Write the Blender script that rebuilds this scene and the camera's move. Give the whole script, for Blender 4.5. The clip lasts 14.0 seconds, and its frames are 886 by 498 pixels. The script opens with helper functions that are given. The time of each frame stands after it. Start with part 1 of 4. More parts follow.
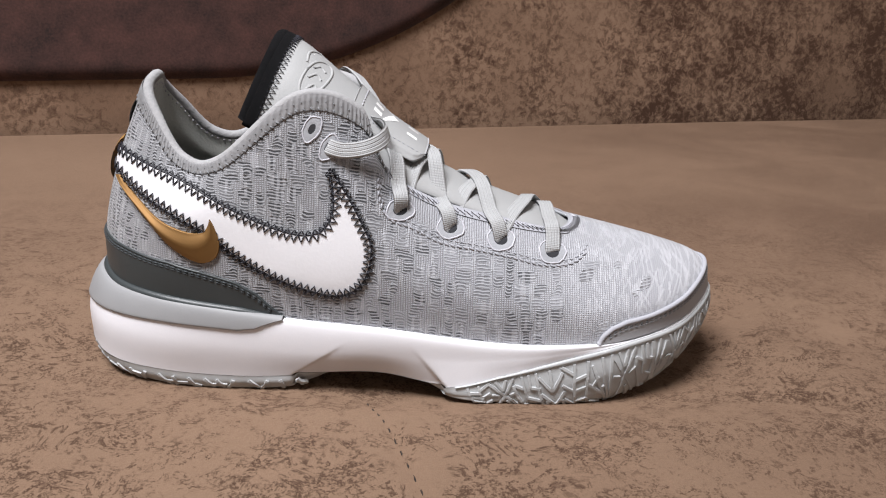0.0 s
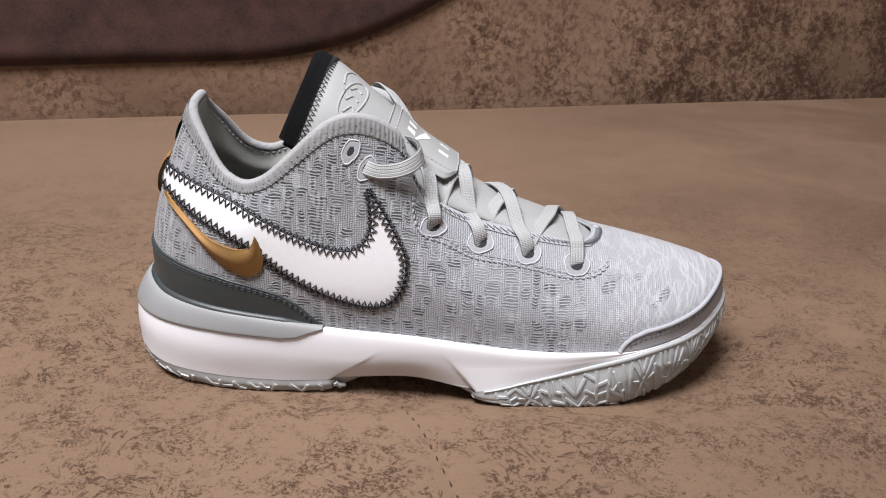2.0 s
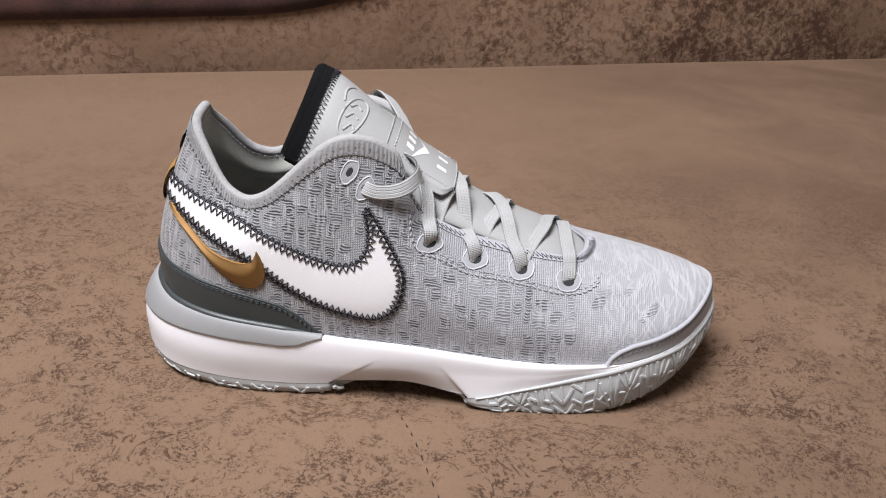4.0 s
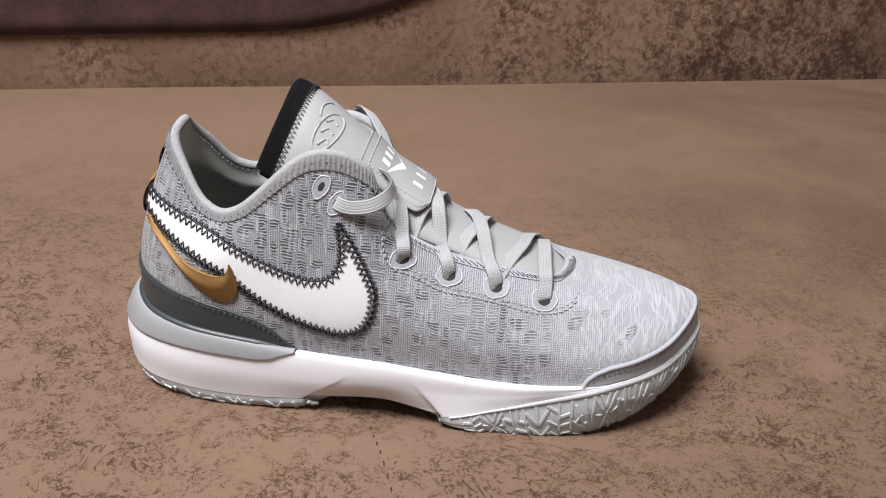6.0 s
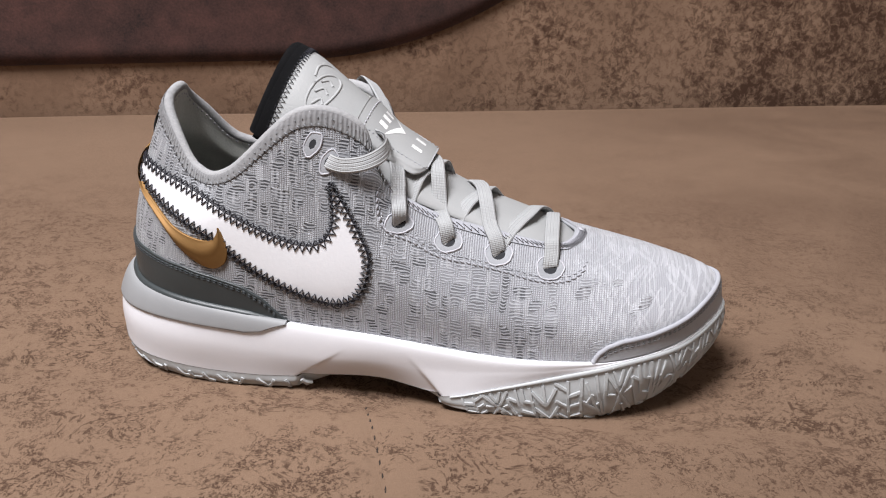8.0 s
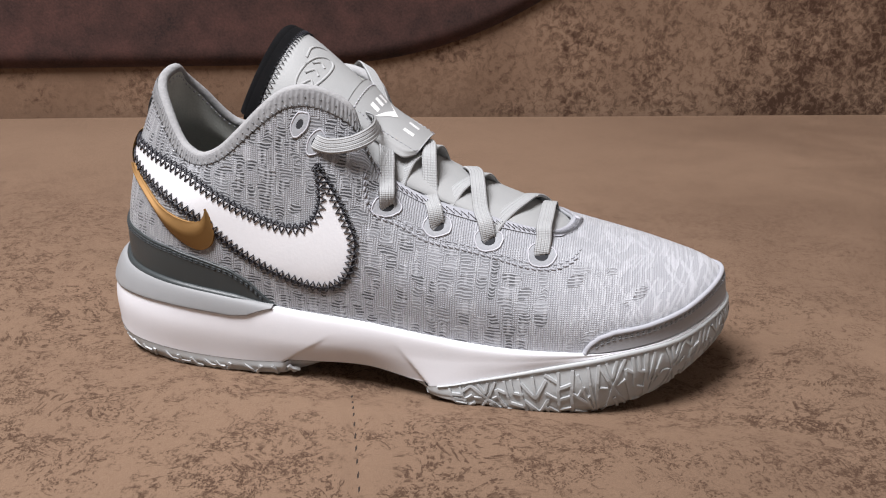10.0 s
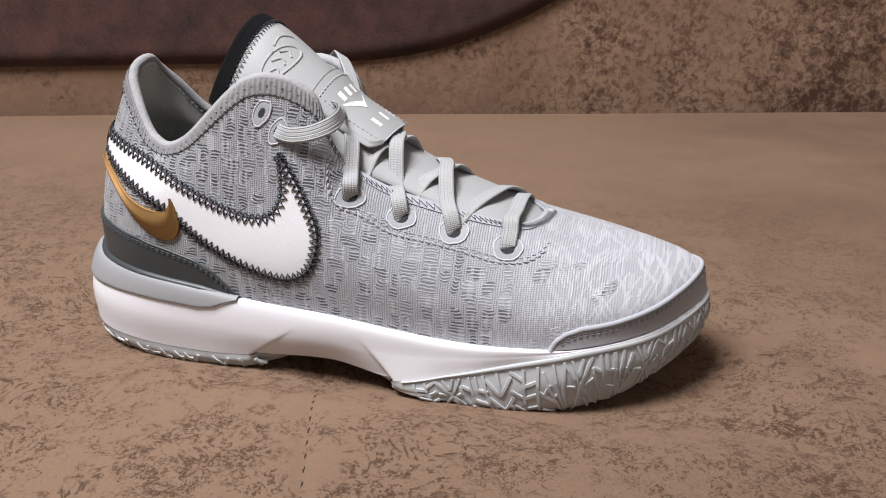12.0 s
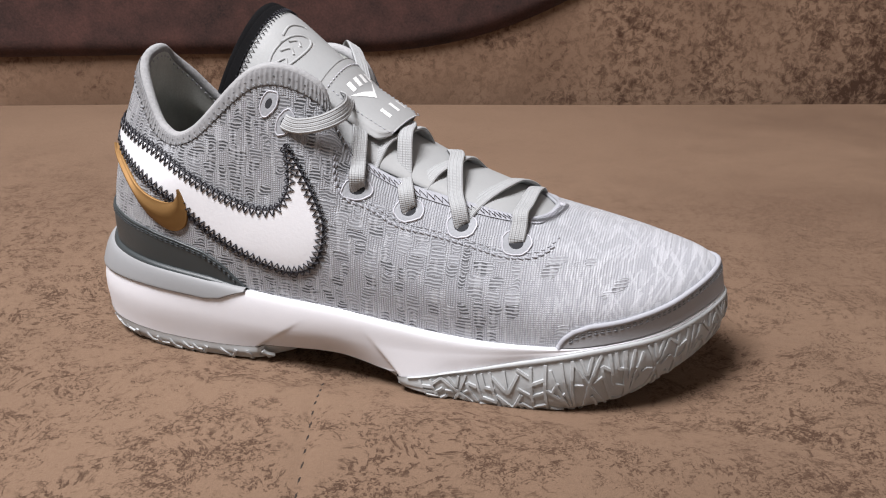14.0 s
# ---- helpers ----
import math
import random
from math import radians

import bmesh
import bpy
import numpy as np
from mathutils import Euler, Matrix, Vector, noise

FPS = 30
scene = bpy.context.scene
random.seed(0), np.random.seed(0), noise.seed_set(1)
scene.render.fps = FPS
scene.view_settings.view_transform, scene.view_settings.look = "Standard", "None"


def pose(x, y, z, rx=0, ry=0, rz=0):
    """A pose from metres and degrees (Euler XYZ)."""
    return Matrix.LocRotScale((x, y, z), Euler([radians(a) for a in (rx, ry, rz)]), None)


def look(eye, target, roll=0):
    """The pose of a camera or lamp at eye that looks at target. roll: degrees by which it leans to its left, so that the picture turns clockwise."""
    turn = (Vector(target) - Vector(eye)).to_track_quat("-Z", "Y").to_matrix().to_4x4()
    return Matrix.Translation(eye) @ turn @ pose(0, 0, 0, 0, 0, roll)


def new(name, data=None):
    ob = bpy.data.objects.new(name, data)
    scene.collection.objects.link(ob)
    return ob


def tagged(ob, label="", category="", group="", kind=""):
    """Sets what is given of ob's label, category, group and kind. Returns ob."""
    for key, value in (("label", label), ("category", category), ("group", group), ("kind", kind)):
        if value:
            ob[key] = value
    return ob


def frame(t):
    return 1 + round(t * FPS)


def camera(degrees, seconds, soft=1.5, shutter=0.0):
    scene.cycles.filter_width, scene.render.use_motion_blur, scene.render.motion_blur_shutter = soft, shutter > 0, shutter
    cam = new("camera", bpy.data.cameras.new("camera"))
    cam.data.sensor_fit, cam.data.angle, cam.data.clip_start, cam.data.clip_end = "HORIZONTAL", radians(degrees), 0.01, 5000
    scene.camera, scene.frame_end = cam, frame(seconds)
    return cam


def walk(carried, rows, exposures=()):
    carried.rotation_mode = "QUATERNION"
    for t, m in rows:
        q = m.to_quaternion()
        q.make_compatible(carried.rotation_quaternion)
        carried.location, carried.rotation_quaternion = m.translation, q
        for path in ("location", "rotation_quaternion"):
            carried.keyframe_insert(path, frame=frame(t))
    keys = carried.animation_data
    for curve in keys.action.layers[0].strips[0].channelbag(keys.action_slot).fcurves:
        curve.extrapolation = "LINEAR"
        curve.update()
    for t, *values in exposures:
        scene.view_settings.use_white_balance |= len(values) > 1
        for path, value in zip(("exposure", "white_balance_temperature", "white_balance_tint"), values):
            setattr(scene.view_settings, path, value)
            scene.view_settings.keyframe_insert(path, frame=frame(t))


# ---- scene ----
from mathutils.bvhtree import BVHTree

cam = camera(55.4, 14.0, 1.15)
METRES, EYE, TILT, LEAN, TURN = 0.285, 0.18525, -19.85, -1.9, 0.0
ROWS = [
    (0.0, 0.0, 0.0, 0.0, 0.0, 0.0, 0.0),
    (0.5, -0.0237, -0.0268, 0.0042, 0.11, -0.18, 0.09),
    (1.0, -0.0486, -0.0413, 0.015, 0.18, -0.6, 0.11),
    (1.5, -0.0458, -0.0602, 0.0506, 0.29, -1.61, 0.01),
    (2.0, -0.039, -0.0726, 0.0911, 0.45, -2.87, -0.12),
    (4.5, -0.0083, -0.1066, 0.2815, 1.83, -8.66, -1.67),
    (5.0, 0.0015, -0.1163, 0.2964, 2.56, -8.59, -1.86),
    (5.5, 0.0439, -0.1027, 0.2808, 3.36, -8.13, -1.9),
    (6.0, 0.0972, -0.0821, 0.2532, 4.27, -7.23, -1.88),
    (6.5, 0.1443, -0.0729, 0.2115, 5.08, -5.96, -1.93),
    (7.0, 0.1742, -0.0473, 0.1607, 6.05, -4.62, -1.84),
    (7.5, 0.1863, -0.0225, 0.1198, 7.12, -3.45, -1.67),
    (8.0, 0.1851, -0.01, 0.0817, 7.95, -2.64, -1.63),
    (10.5, 0.2997, 0.0496, 0.0263, 12.06, -1.4, -2.73),
    (11.0, 0.3264, 0.0639, 0.0201, 13.05, -1.46, -2.87),
    (11.5, 0.3567, 0.0766, 0.0172, 13.86, -1.51, -2.94),
    (12.0, 0.3886, 0.0965, 0.0208, 14.5, -1.45, -2.94),
    (12.5, 0.4095, 0.1079, 0.0226, 15.31, -1.39, -3.03),
    (13.0, 0.4114, 0.1123, 0.0223, 16.11, -1.49, -3.18),
    (13.5, 0.4154, 0.1192, 0.0232, 16.68, -1.73, -3.36),
    (14.0, 0.4262, 0.1312, 0.0277, 17.14, -2.24, -3.5),
]
walk(cam, [(t, pose(0, 0, EYE, TILT, LEAN, TURN) @ pose(METRES * x, METRES * y, METRES * z, 90 + pitch, roll, yaw)) for t, x, y, z, yaw, pitch, roll in ROWS])

# ---- light: a ceiling lamp over the sofa, in a plain room ----
world = bpy.data.worlds.new("room_air")
scene.world = world
world.use_nodes = True
world.node_tree.nodes["Background"].inputs[0].default_value = (1.0, 0.97, 0.96, 1)
world.node_tree.nodes["Background"].inputs[1].default_value = 0.11


def area_lamp(name, eye, target, size, power, colour):
    lamp = bpy.data.lights.new(name, "AREA")
    lamp.shape, lamp.size, lamp.energy, lamp.color = "DISK", size, power, colour
    ob = new(name, lamp)
    ob.matrix_world = look(eye, target)
    return ob


area_lamp("ceiling_lamp_light", (-0.50, -0.22, 1.78), (0.0, 0.42, 0), 0.80, 83, (0.975, 0.965, 1.0))

# ---- materials ----


def material(name, colour=(0.5, 0.5, 0.5), rough=0.6, metal=0.0, sheen=0.0):
    m = bpy.data.materials.new(name)
    m.use_nodes = True
    b = m.node_tree.nodes["Principled BSDF"]
    b.inputs["Base Color"].default_value = (*colour, 1)
    b.inputs["Roughness"].default_value = rough
    b.inputs["Metallic"].default_value = metal
    b.inputs["Sheen Weight"].default_value = sheen
    return m


class Graph:
    """Short hand for the nodes of one material."""

    def __init__(self, m):
        self.t = m.node_tree
        self.b = self.t.nodes["Principled BSDF"]

    def node(self, kind, **sets):
        n = self.t.nodes.new(kind)
        for k, v in sets.items():
            if k in n.inputs:
                n.inputs[k].default_value = v
        return n

    def link(self, a, b):
        self.t.links.new(a, b)

    def coords(self, which="Object", scale=(1, 1, 1)):
        c, m = self.node("ShaderNodeTexCoord"), self.node("ShaderNodeMapping")
        self.link(c.outputs[which], m.inputs["Vector"])
        m.inputs["Scale"].default_value = scale
        return m.outputs[0]

    def noise(self, vec, scale, detail=3.0, rough=0.55, distort=0.0):
        n = self.node("ShaderNodeTexNoise", Scale=scale, Detail=detail, Roughness=rough, Distortion=distort)
        self.link(vec, n.inputs["Vector"])
        return n.outputs["Fac"]

    def ramp(self, fac, stops):
        r = self.node("ShaderNodeValToRGB")
        e = r.color_ramp.elements
        while len(e) < len(stops):
            e.new(0.5)
        for k, (p, c) in enumerate(stops):
            e[k].position, e[k].color = p, (*c, 1) if len(c) == 3 else c
        self.link(fac, r.inputs[0])
        return r.outputs[0]

    def math(self, op, a, b=None):
        n = self.node("ShaderNodeMath")
        n.operation = op
        for k, v in enumerate((a, b)):
            if v is None:
                continue
            if isinstance(v, (int, float)):
                n.inputs[k].default_value = v
            else:
                self.link(v, n.inputs[k])
        return n.outputs[0]

    def mix(self, fac, a, b, blend="MIX"):
        n = self.t.nodes.new("ShaderNodeMix")
        n.data_type, n.blend_type = "RGBA", blend
        for sock, v in ((n.inputs[0], fac), (n.inputs[6], a), (n.inputs[7], b)):
            if isinstance(v, (int, float)):
                sock.default_value = v
            elif isinstance(v, tuple):
                sock.default_value = (*v, 1)
            else:
                self.link(v, sock)
        return n.outputs[2]

    def bump(self, height, strength=0.3, distance=0.001):
        n = self.node("ShaderNodeBump", Strength=strength, Distance=distance)
        self.link(height, n.inputs["Height"])
        if self.b.inputs["Normal"].is_linked:
            self.link(self.b.inputs["Normal"].links[0].from_socket, n.inputs["Normal"])
        self.link(n.outputs[0], self.b.inputs["Normal"])

    def colour(self, out):
        self.link(out, self.b.inputs["Base Color"])


def grained(name, colour, rough, scale, depth=0.0003, vary=0.12, sheen=0.0, metal=0.0):
    """A plain finish with fine grain in relief and a faint change of tone."""
    m = material(name, colour, rough, metal, sheen)
    g = Graph(m)
    v = g.coords()
    fine, broad = g.noise(v, scale, 4), g.noise(v, scale / 14, 3)
    dark, light = tuple(c * (1 - vary) for c in colour), tuple(min(1, c * (1 + vary)) for c in colour)
    g.colour(g.ramp(g.math("ADD", g.math("MULTIPLY", fine, 0.4), g.math("MULTIPLY", broad, 0.6)), [(0.3, dark), (0.7, light)]))
    g.bump(fine, 0.35, depth)
    return m


def suede(name, light, dark, black, patch, fine, cover, soft, weight, nap, heavier, smear=0.9, rear=1.0, veins=(), dye_shade=0.0):
    """Marbled velour: a pale pile with dark flecks that gather in clouds."""
    m = material(name, light, 1.0)
    m.node_tree.nodes["Principled BSDF"].inputs["Specular IOR Level"].default_value = 0.15
    m.node_tree.nodes["Principled BSDF"].inputs["Sheen Weight"].default_value = nap
    m.node_tree.nodes["Principled BSDF"].inputs["Sheen Roughness"].default_value = 0.5
    m.node_tree.nodes["Principled BSDF"].inputs["Sheen Tint"].default_value = (0.80, 0.52, 0.35, 1)
    g = Graph(m)
    v = g.coords()
    long = g.coords(scale=(1, 0.75, 1))
    cloud, fleck = g.noise(v, patch, 4, 0.6, 0.3), g.noise(long, fine, 7, 0.74, 0.5)
    fibre = g.noise(v, 1500, 2)
    tone = g.mix(g.ramp(g.noise(v, patch * 0.45, 4), [(0.35, (0, 0, 0)), (0.68, (1, 1, 1))]), light, dark)
    tone = g.mix(g.ramp(fleck, [(0.44, (0, 0, 0)), (0.58, (smear, smear, smear))]), tone, dark)
    # the flecks lie thick towards the front; the pile at the rear is nearly plain
    depth, front = g.node("ShaderNodeSeparateXYZ"), g.node("ShaderNodeMapRange")
    g.link(v, depth.inputs[0])
    g.link(depth.outputs[1], front.inputs[0])
    for k, val in ((1, -0.20), (2, 0.06), (3, 1.0), (4, rear)):
        front.inputs[k].default_value = val
    for size, thin, least in veins:
        crack = g.math("ABSOLUTE", g.math("SUBTRACT", g.noise(v, size, 5, 0.68, 1.2), 0.5))
        crack = g.ramp(crack, [(thin * 0.35, (1, 1, 1)), (thin, (0, 0, 0))])
        here = g.ramp(g.noise(v, size * 0.42, 4, 0.7), [(least, (0, 0, 0)), (least + 0.07, (1, 1, 1))])
        broken = g.ramp(g.noise(v, size * 6, 2), [(0.44, (0, 0, 0)), (0.52, (1, 1, 1))])
        tone = g.mix(g.math("MULTIPLY", g.math("MULTIPLY", crack, here), g.math("MULTIPLY", g.math("MULTIPLY", broken, front.outputs[0]), 0.95)), tone, black)
    where = g.math("ADD", g.math("MULTIPLY", cloud, weight), g.math("MULTIPLY", fleck, 1 - weight))
    # flecks thicken towards +x: heavier dye, and the right end's light falloff painted in
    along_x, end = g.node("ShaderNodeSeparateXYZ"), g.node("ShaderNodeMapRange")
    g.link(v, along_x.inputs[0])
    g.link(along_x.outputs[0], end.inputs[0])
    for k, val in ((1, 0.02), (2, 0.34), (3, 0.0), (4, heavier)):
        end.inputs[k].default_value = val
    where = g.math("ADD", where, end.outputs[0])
    # broad darkening towards +x: part brown marbling, part vignette put into the colour
    if dye_shade:
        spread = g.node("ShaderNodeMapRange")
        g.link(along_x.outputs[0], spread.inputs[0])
        for k, val in ((1, -0.05), (2, 0.55), (3, 0.0), (4, dye_shade)):
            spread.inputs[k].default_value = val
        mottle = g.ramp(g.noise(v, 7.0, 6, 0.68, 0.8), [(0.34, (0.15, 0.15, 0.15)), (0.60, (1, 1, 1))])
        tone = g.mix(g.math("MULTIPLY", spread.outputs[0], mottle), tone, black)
    tone = g.mix(g.math("MULTIPLY", g.ramp(where, [(cover, (0, 0, 0)), (cover + soft, (1, 1, 1))]), front.outputs[0]), tone, black)
    tone = g.mix(0.22, tone, g.ramp(fibre, [(0.3, (0.3, 0.3, 0.3)), (0.7, (1, 1, 1))]), "MULTIPLY")
    g.colour(tone)
    g.bump(fibre, 0.35, 0.0004)
    g.bump(fleck, 0.3, 0.0015)
    return m


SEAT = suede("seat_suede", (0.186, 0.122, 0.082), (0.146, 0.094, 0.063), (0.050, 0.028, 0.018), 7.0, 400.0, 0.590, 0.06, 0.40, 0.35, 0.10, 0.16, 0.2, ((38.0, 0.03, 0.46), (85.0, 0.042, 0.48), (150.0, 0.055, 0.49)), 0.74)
BACK = suede("back_suede", (0.255, 0.163, 0.109), (0.160, 0.098, 0.064), (0.062, 0.032, 0.020), 15.0, 120.0, 0.52, 0.13, 0.45, 0.1, 0.085)
DARK = grained("dark_bolster_suede", (0.046, 0.0185, 0.0145), 0.95, 420, 0.001, 0.75, 0.05)
PLASTER = grained("plaster", (0.62, 0.60, 0.58), 0.9, 90)
BOARDS = grained("floor_finish", (0.22, 0.14, 0.08), 0.5, 40)

# ---- mesh helpers ----
PU = 0.285 / 310  # the shoe is drawn in pattern units; one is about 0.92 mm
MID = 417.0  # centre plane of the pattern, across the shoe


def link_mesh(name, verts, faces, mat, parent=None, uv=None, label="", smooth=True):
    me = bpy.data.meshes.new(name)
    base = np.array(parent.matrix_world.translation) if parent else np.zeros(3)
    me.from_pydata((np.asarray(verts, float) - base).tolist(), [], [list(map(int, f)) for f in faces])
    me.polygons.foreach_set("use_smooth", [smooth] * len(me.polygons))
    me.materials.append(mat)
    if uv is not None:
        layer = me.uv_layers.new(name="UVMap")
        ix = np.zeros(len(me.loops), int)
        me.loops.foreach_get("vertex_index", ix)
        layer.data.foreach_set("uv", np.asarray(uv, float)[ix].ravel())
    me.update()
    ob = new(name, me)
    if parent:
        ob.parent = parent
        ob.matrix_world = Matrix.Translation(parent.matrix_world.translation)
    if label:
        tagged(ob, label)
    return ob


def quads(nu, nv, loop_u=False, loop_v=False, flip=False):
    a, b = np.meshgrid(np.arange(nu if loop_u else nu - 1), np.arange(nv if loop_v else nv - 1), indexing="ij")
    a, b = a.ravel(), b.ravel()
    c, d = (a + 1) % nu, (b + 1) % nv
    f = np.stack([a * nv + b, c * nv + b, c * nv + d, a * nv + d], 1)
    return f[:, ::-1] if flip else f


def solid(P, off):
    """A grid of points made solid: the same sheet again at off, and sides between."""
    nu, nv = P.shape[:2]
    n = nu * nv
    f = [list(q) for q in quads(nu, nv)]
    f += [[n + k for k in q[::-1]] for q in f]
    rim = [i * nv for i in range(nu)] + [(nu - 1) * nv + j for j in range(1, nv)] + [i * nv + nv - 1 for i in range(nu - 2, -1, -1)] + list(range(nv - 2, 0, -1))
    f += [[rim[(k + 1) % len(rim)], rim[k], n + rim[k], n + rim[(k + 1) % len(rim)]] for k in range(len(rim))]
    v = P.reshape(-1, 3)
    return np.concatenate([v, v + np.asarray(off, float)]), f


def spline(p, u, closed=False):
    """Catmull-Rom through the rows of p at the parameters u (0 to rows - 1, or round and round)."""
    p, u = np.asarray(p, float), np.asarray(u, float)
    n = len(p)
    if closed:
        i = np.floor(u).astype(int)
        q = [p[(i + k) % n] for k in (-1, 0, 1, 2)]
    else:
        e = np.concatenate([[2 * p[0] - p[1]], p, [2 * p[-1] - p[-2]]])
        i = np.clip(np.floor(u).astype(int), 0, n - 2)
        q = [e[i + k] for k in (0, 1, 2, 3)]
    f = (u - i)[..., None]
    return 0.5 * (2 * q[1] + (q[2] - q[0]) * f + (2 * q[0] - 5 * q[1] + 4 * q[2] - q[3]) * f**2 + (3 * (q[1] - q[2]) + q[3] - q[0]) * f**3)


def tube(path, radius, mat, name, parent, label="", sides=8, closed=False, flat=1.0, up=None):
    """A tube along a path in metres; flat squeezes it across up."""
    p = np.asarray(path, float)
    n = len(p)
    d = np.roll(p, -1, 0) - np.roll(p, 1, 0)
    if not closed:
        d[0], d[-1] = p[1] - p[0], p[-1] - p[-2]
    d /= np.linalg.norm(d, axis=1)[:, None] + 1e-12
    ref = np.tile([0.0, 0.0, 1.0], (n, 1)) if up is None else np.asarray(up, float)
    a = np.cross(d, ref)
    a /= np.linalg.norm(a, axis=1)[:, None] + 1e-12
    b = np.cross(a, d)
    th = np.linspace(0, 2 * np.pi, sides, endpoint=False)
    r = np.broadcast_to(np.asarray(radius, float), (n,))[:, None, None]
    v = p[:, None] + r * (np.cos(th)[None, :, None] * a[:, None] + flat * np.sin(th)[None, :, None] * b[:, None])
    f = [list(q) for q in quads(n, sides, closed, True)]
    if not closed:
        f += [list(range(sides))[::-1], list(range((n - 1) * sides, n * sides))]
    return link_mesh(name, v.reshape(-1, 3), f, mat, parent, label=label)


# ---- the sofa ----
GROUND = -11.5 * PU
BACK_A, BACK_B = 1.0225, 0.33  # the back's face: y = A + B x
EDGE_A, EDGE_B = 0.985, 0.265  # the seat's rear edge


def smooth01(x):
    x = np.clip(x, 0, 1)
    return x * x * (3 - 2 * x)


def seam_x(y):
    return -0.0115 - 0.348 * (y - 0.285)


def seat_z(x, y):
    """The seat's height: it gives way under the shoe, and is drawn in along its seam."""
    ax, ay = (x + 0.012) / 0.150, (y - 0.386) / 0.043
    r = (np.abs(ax) ** 2.6 + np.abs(ay) ** 2.6) ** (1 / 2.6)
    away = np.where(r > 1, (r - 1) * (0.043 + 0.1 * np.clip(np.abs(ax) - np.abs(ay), 0, 1)), 0)
    bed = GROUND + 3.8 * PU * (1 - smooth01((x / PU + 75) / 70))
    z = bed * (1 - smooth01(away / 0.046)) - 0.0142 * smooth01((y - EDGE_B * x - 0.55) / 0.40) - 0.0003 + 0.0012 * np.sin(x * 7 + 1) * np.sin(y * 6)
    return z - 0.0014 * np.exp(-(((x - seam_x(y)) / 0.003) ** 2)) * (y < 0.42)


def sofa():
    ob = tagged(new("sofa"), "low sofa in marbled tan suede with a dark back panel", "sofa")
    ob.location = (0, 0.6, -0.40)
    bpy.context.view_layer.update()
    # seat: a soft sheet that gives way under the shoe
    nx, ny = 300, 240
    xs = np.concatenate([np.linspace(-1.6, -0.32, 40), np.linspace(-0.31, 0.31, 220), np.linspace(0.32, 1.6, 40)])
    ty = np.linspace(0, 1, ny)
    X = np.repeat(xs[:, None], ny, 1)
    Y = -0.55 + (EDGE_A + EDGE_B * X + 0.55) * np.where(ty < 0.25, ty * 1.9, np.where(ty < 0.85, 0.475 + (ty - 0.25) * 0.5, 0.775 + (ty - 0.85) * 1.5))[None]
    Z = seat_z(X, Y)
    drop = np.clip((Y - (EDGE_A + EDGE_B * X - 0.02)) / 0.02, 0, 1)
    Z -= 0.02 * (1 - np.sqrt(np.clip(1 - drop**2, 0, 1)))
    P = np.stack([X, Y, Z], -1)
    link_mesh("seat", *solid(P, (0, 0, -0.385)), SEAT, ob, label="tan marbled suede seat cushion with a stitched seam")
    # back
    x2, z2 = np.linspace(-1.7, 1.7, 120), np.linspace(-0.40, 0.58, 60)
    X, Z = np.meshgrid(x2, z2, indexing="ij")
    Y = BACK_A + BACK_B * X + 0.0 * Z
    Y = Y + 0.006 * np.sin(X * 5) * np.sin(Z * 9) + 0.02 * np.clip(Z, 0, 1)
    link_mesh("backrest", *solid(np.stack([X, Y, Z], -1), (0, 0.16, 0)), BACK, ob, label="upright back in tan suede with dark marbling")
    # dark panel laid on the back, its lower edge sweeping up
    nx, nv = 160, 60
    xs, tv = np.linspace(-1.5, 0.40, nx), np.linspace(0, 1, nv) ** 2.2
    edge = 0.036 + 1.466 * np.clip(xs + 0.26, 0, 1) ** 2.2
    X = np.repeat(xs[:, None], nv, 1)
    Z = edge[:, None] + (np.maximum(0.60, edge + 0.02) - edge)[:, None] * tv[None]
    up = Z - edge[:, None]
    puff = 0.024 * np.sqrt(np.clip(1 - (1 - np.clip(up / 0.022, 0, 1)) ** 2, 0, 1)) + 0.014 * smooth01(up / 0.2)
    Y = BACK_A + BACK_B * X - puff + 0.02 * np.clip(Z, 0, 1) + 0.008
    link_mesh("back_panel", *solid(np.stack([X, Y, Z], -1), (0, 0.03, 0)), DARK, ob, label="padded dark plum-brown suede panel with a sweeping edge")


sofa()


def slab(name, lo, hi, mat, label, kind="structure"):
    v = [(x, y, z) for x in (lo[0], hi[0]) for y in (lo[1], hi[1]) for z in (lo[2], hi[2])]
    f = [(0, 1, 3, 2), (4, 6, 7, 5), (0, 4, 5, 1), (2, 3, 7, 6), (0, 2, 6, 4), (1, 5, 7, 3)]
    return tagged(link_mesh(name, v, f, mat, smooth=False), label, name.split("_")[0], kind=kind)


slab("floor", (-2.2, -1.8, -0.50), (2.2, 2.2, -0.40), BOARDS, "plain brown floor under the sofa")
slab("ceiling", (-2.2, -1.8, 1.95), (2.2, 2.2, 2.05), PLASTER, "plain pale ceiling")
slab("wall_north", (-2.2, 2.2, -0.5), (2.2, 2.3, 2.05), PLASTER, "plain pale wall behind the sofa")
slab("wall_south", (-2.2, -1.9, -0.5), (2.2, -1.8, 2.05), PLASTER, "plain pale wall")
slab("wall_west", (-2.3, -1.8, -0.5), (-2.2, 2.2, 2.05), PLASTER, "plain pale wall")
slab("wall_east", (2.2, -1.8, -0.5), (2.3, 2.2, 2.05), PLASTER, "plain pale wall")

# ---- the shoe: rails from heel to toe on the near side, mirrored to the far side ----
shoe = tagged(new("sneaker"), "grey knit basketball sneaker with white swoosh and midsole", "sneaker")
shoe.location = (-14 * PU, MID * PU, GROUND)
bpy.context.view_layer.update()


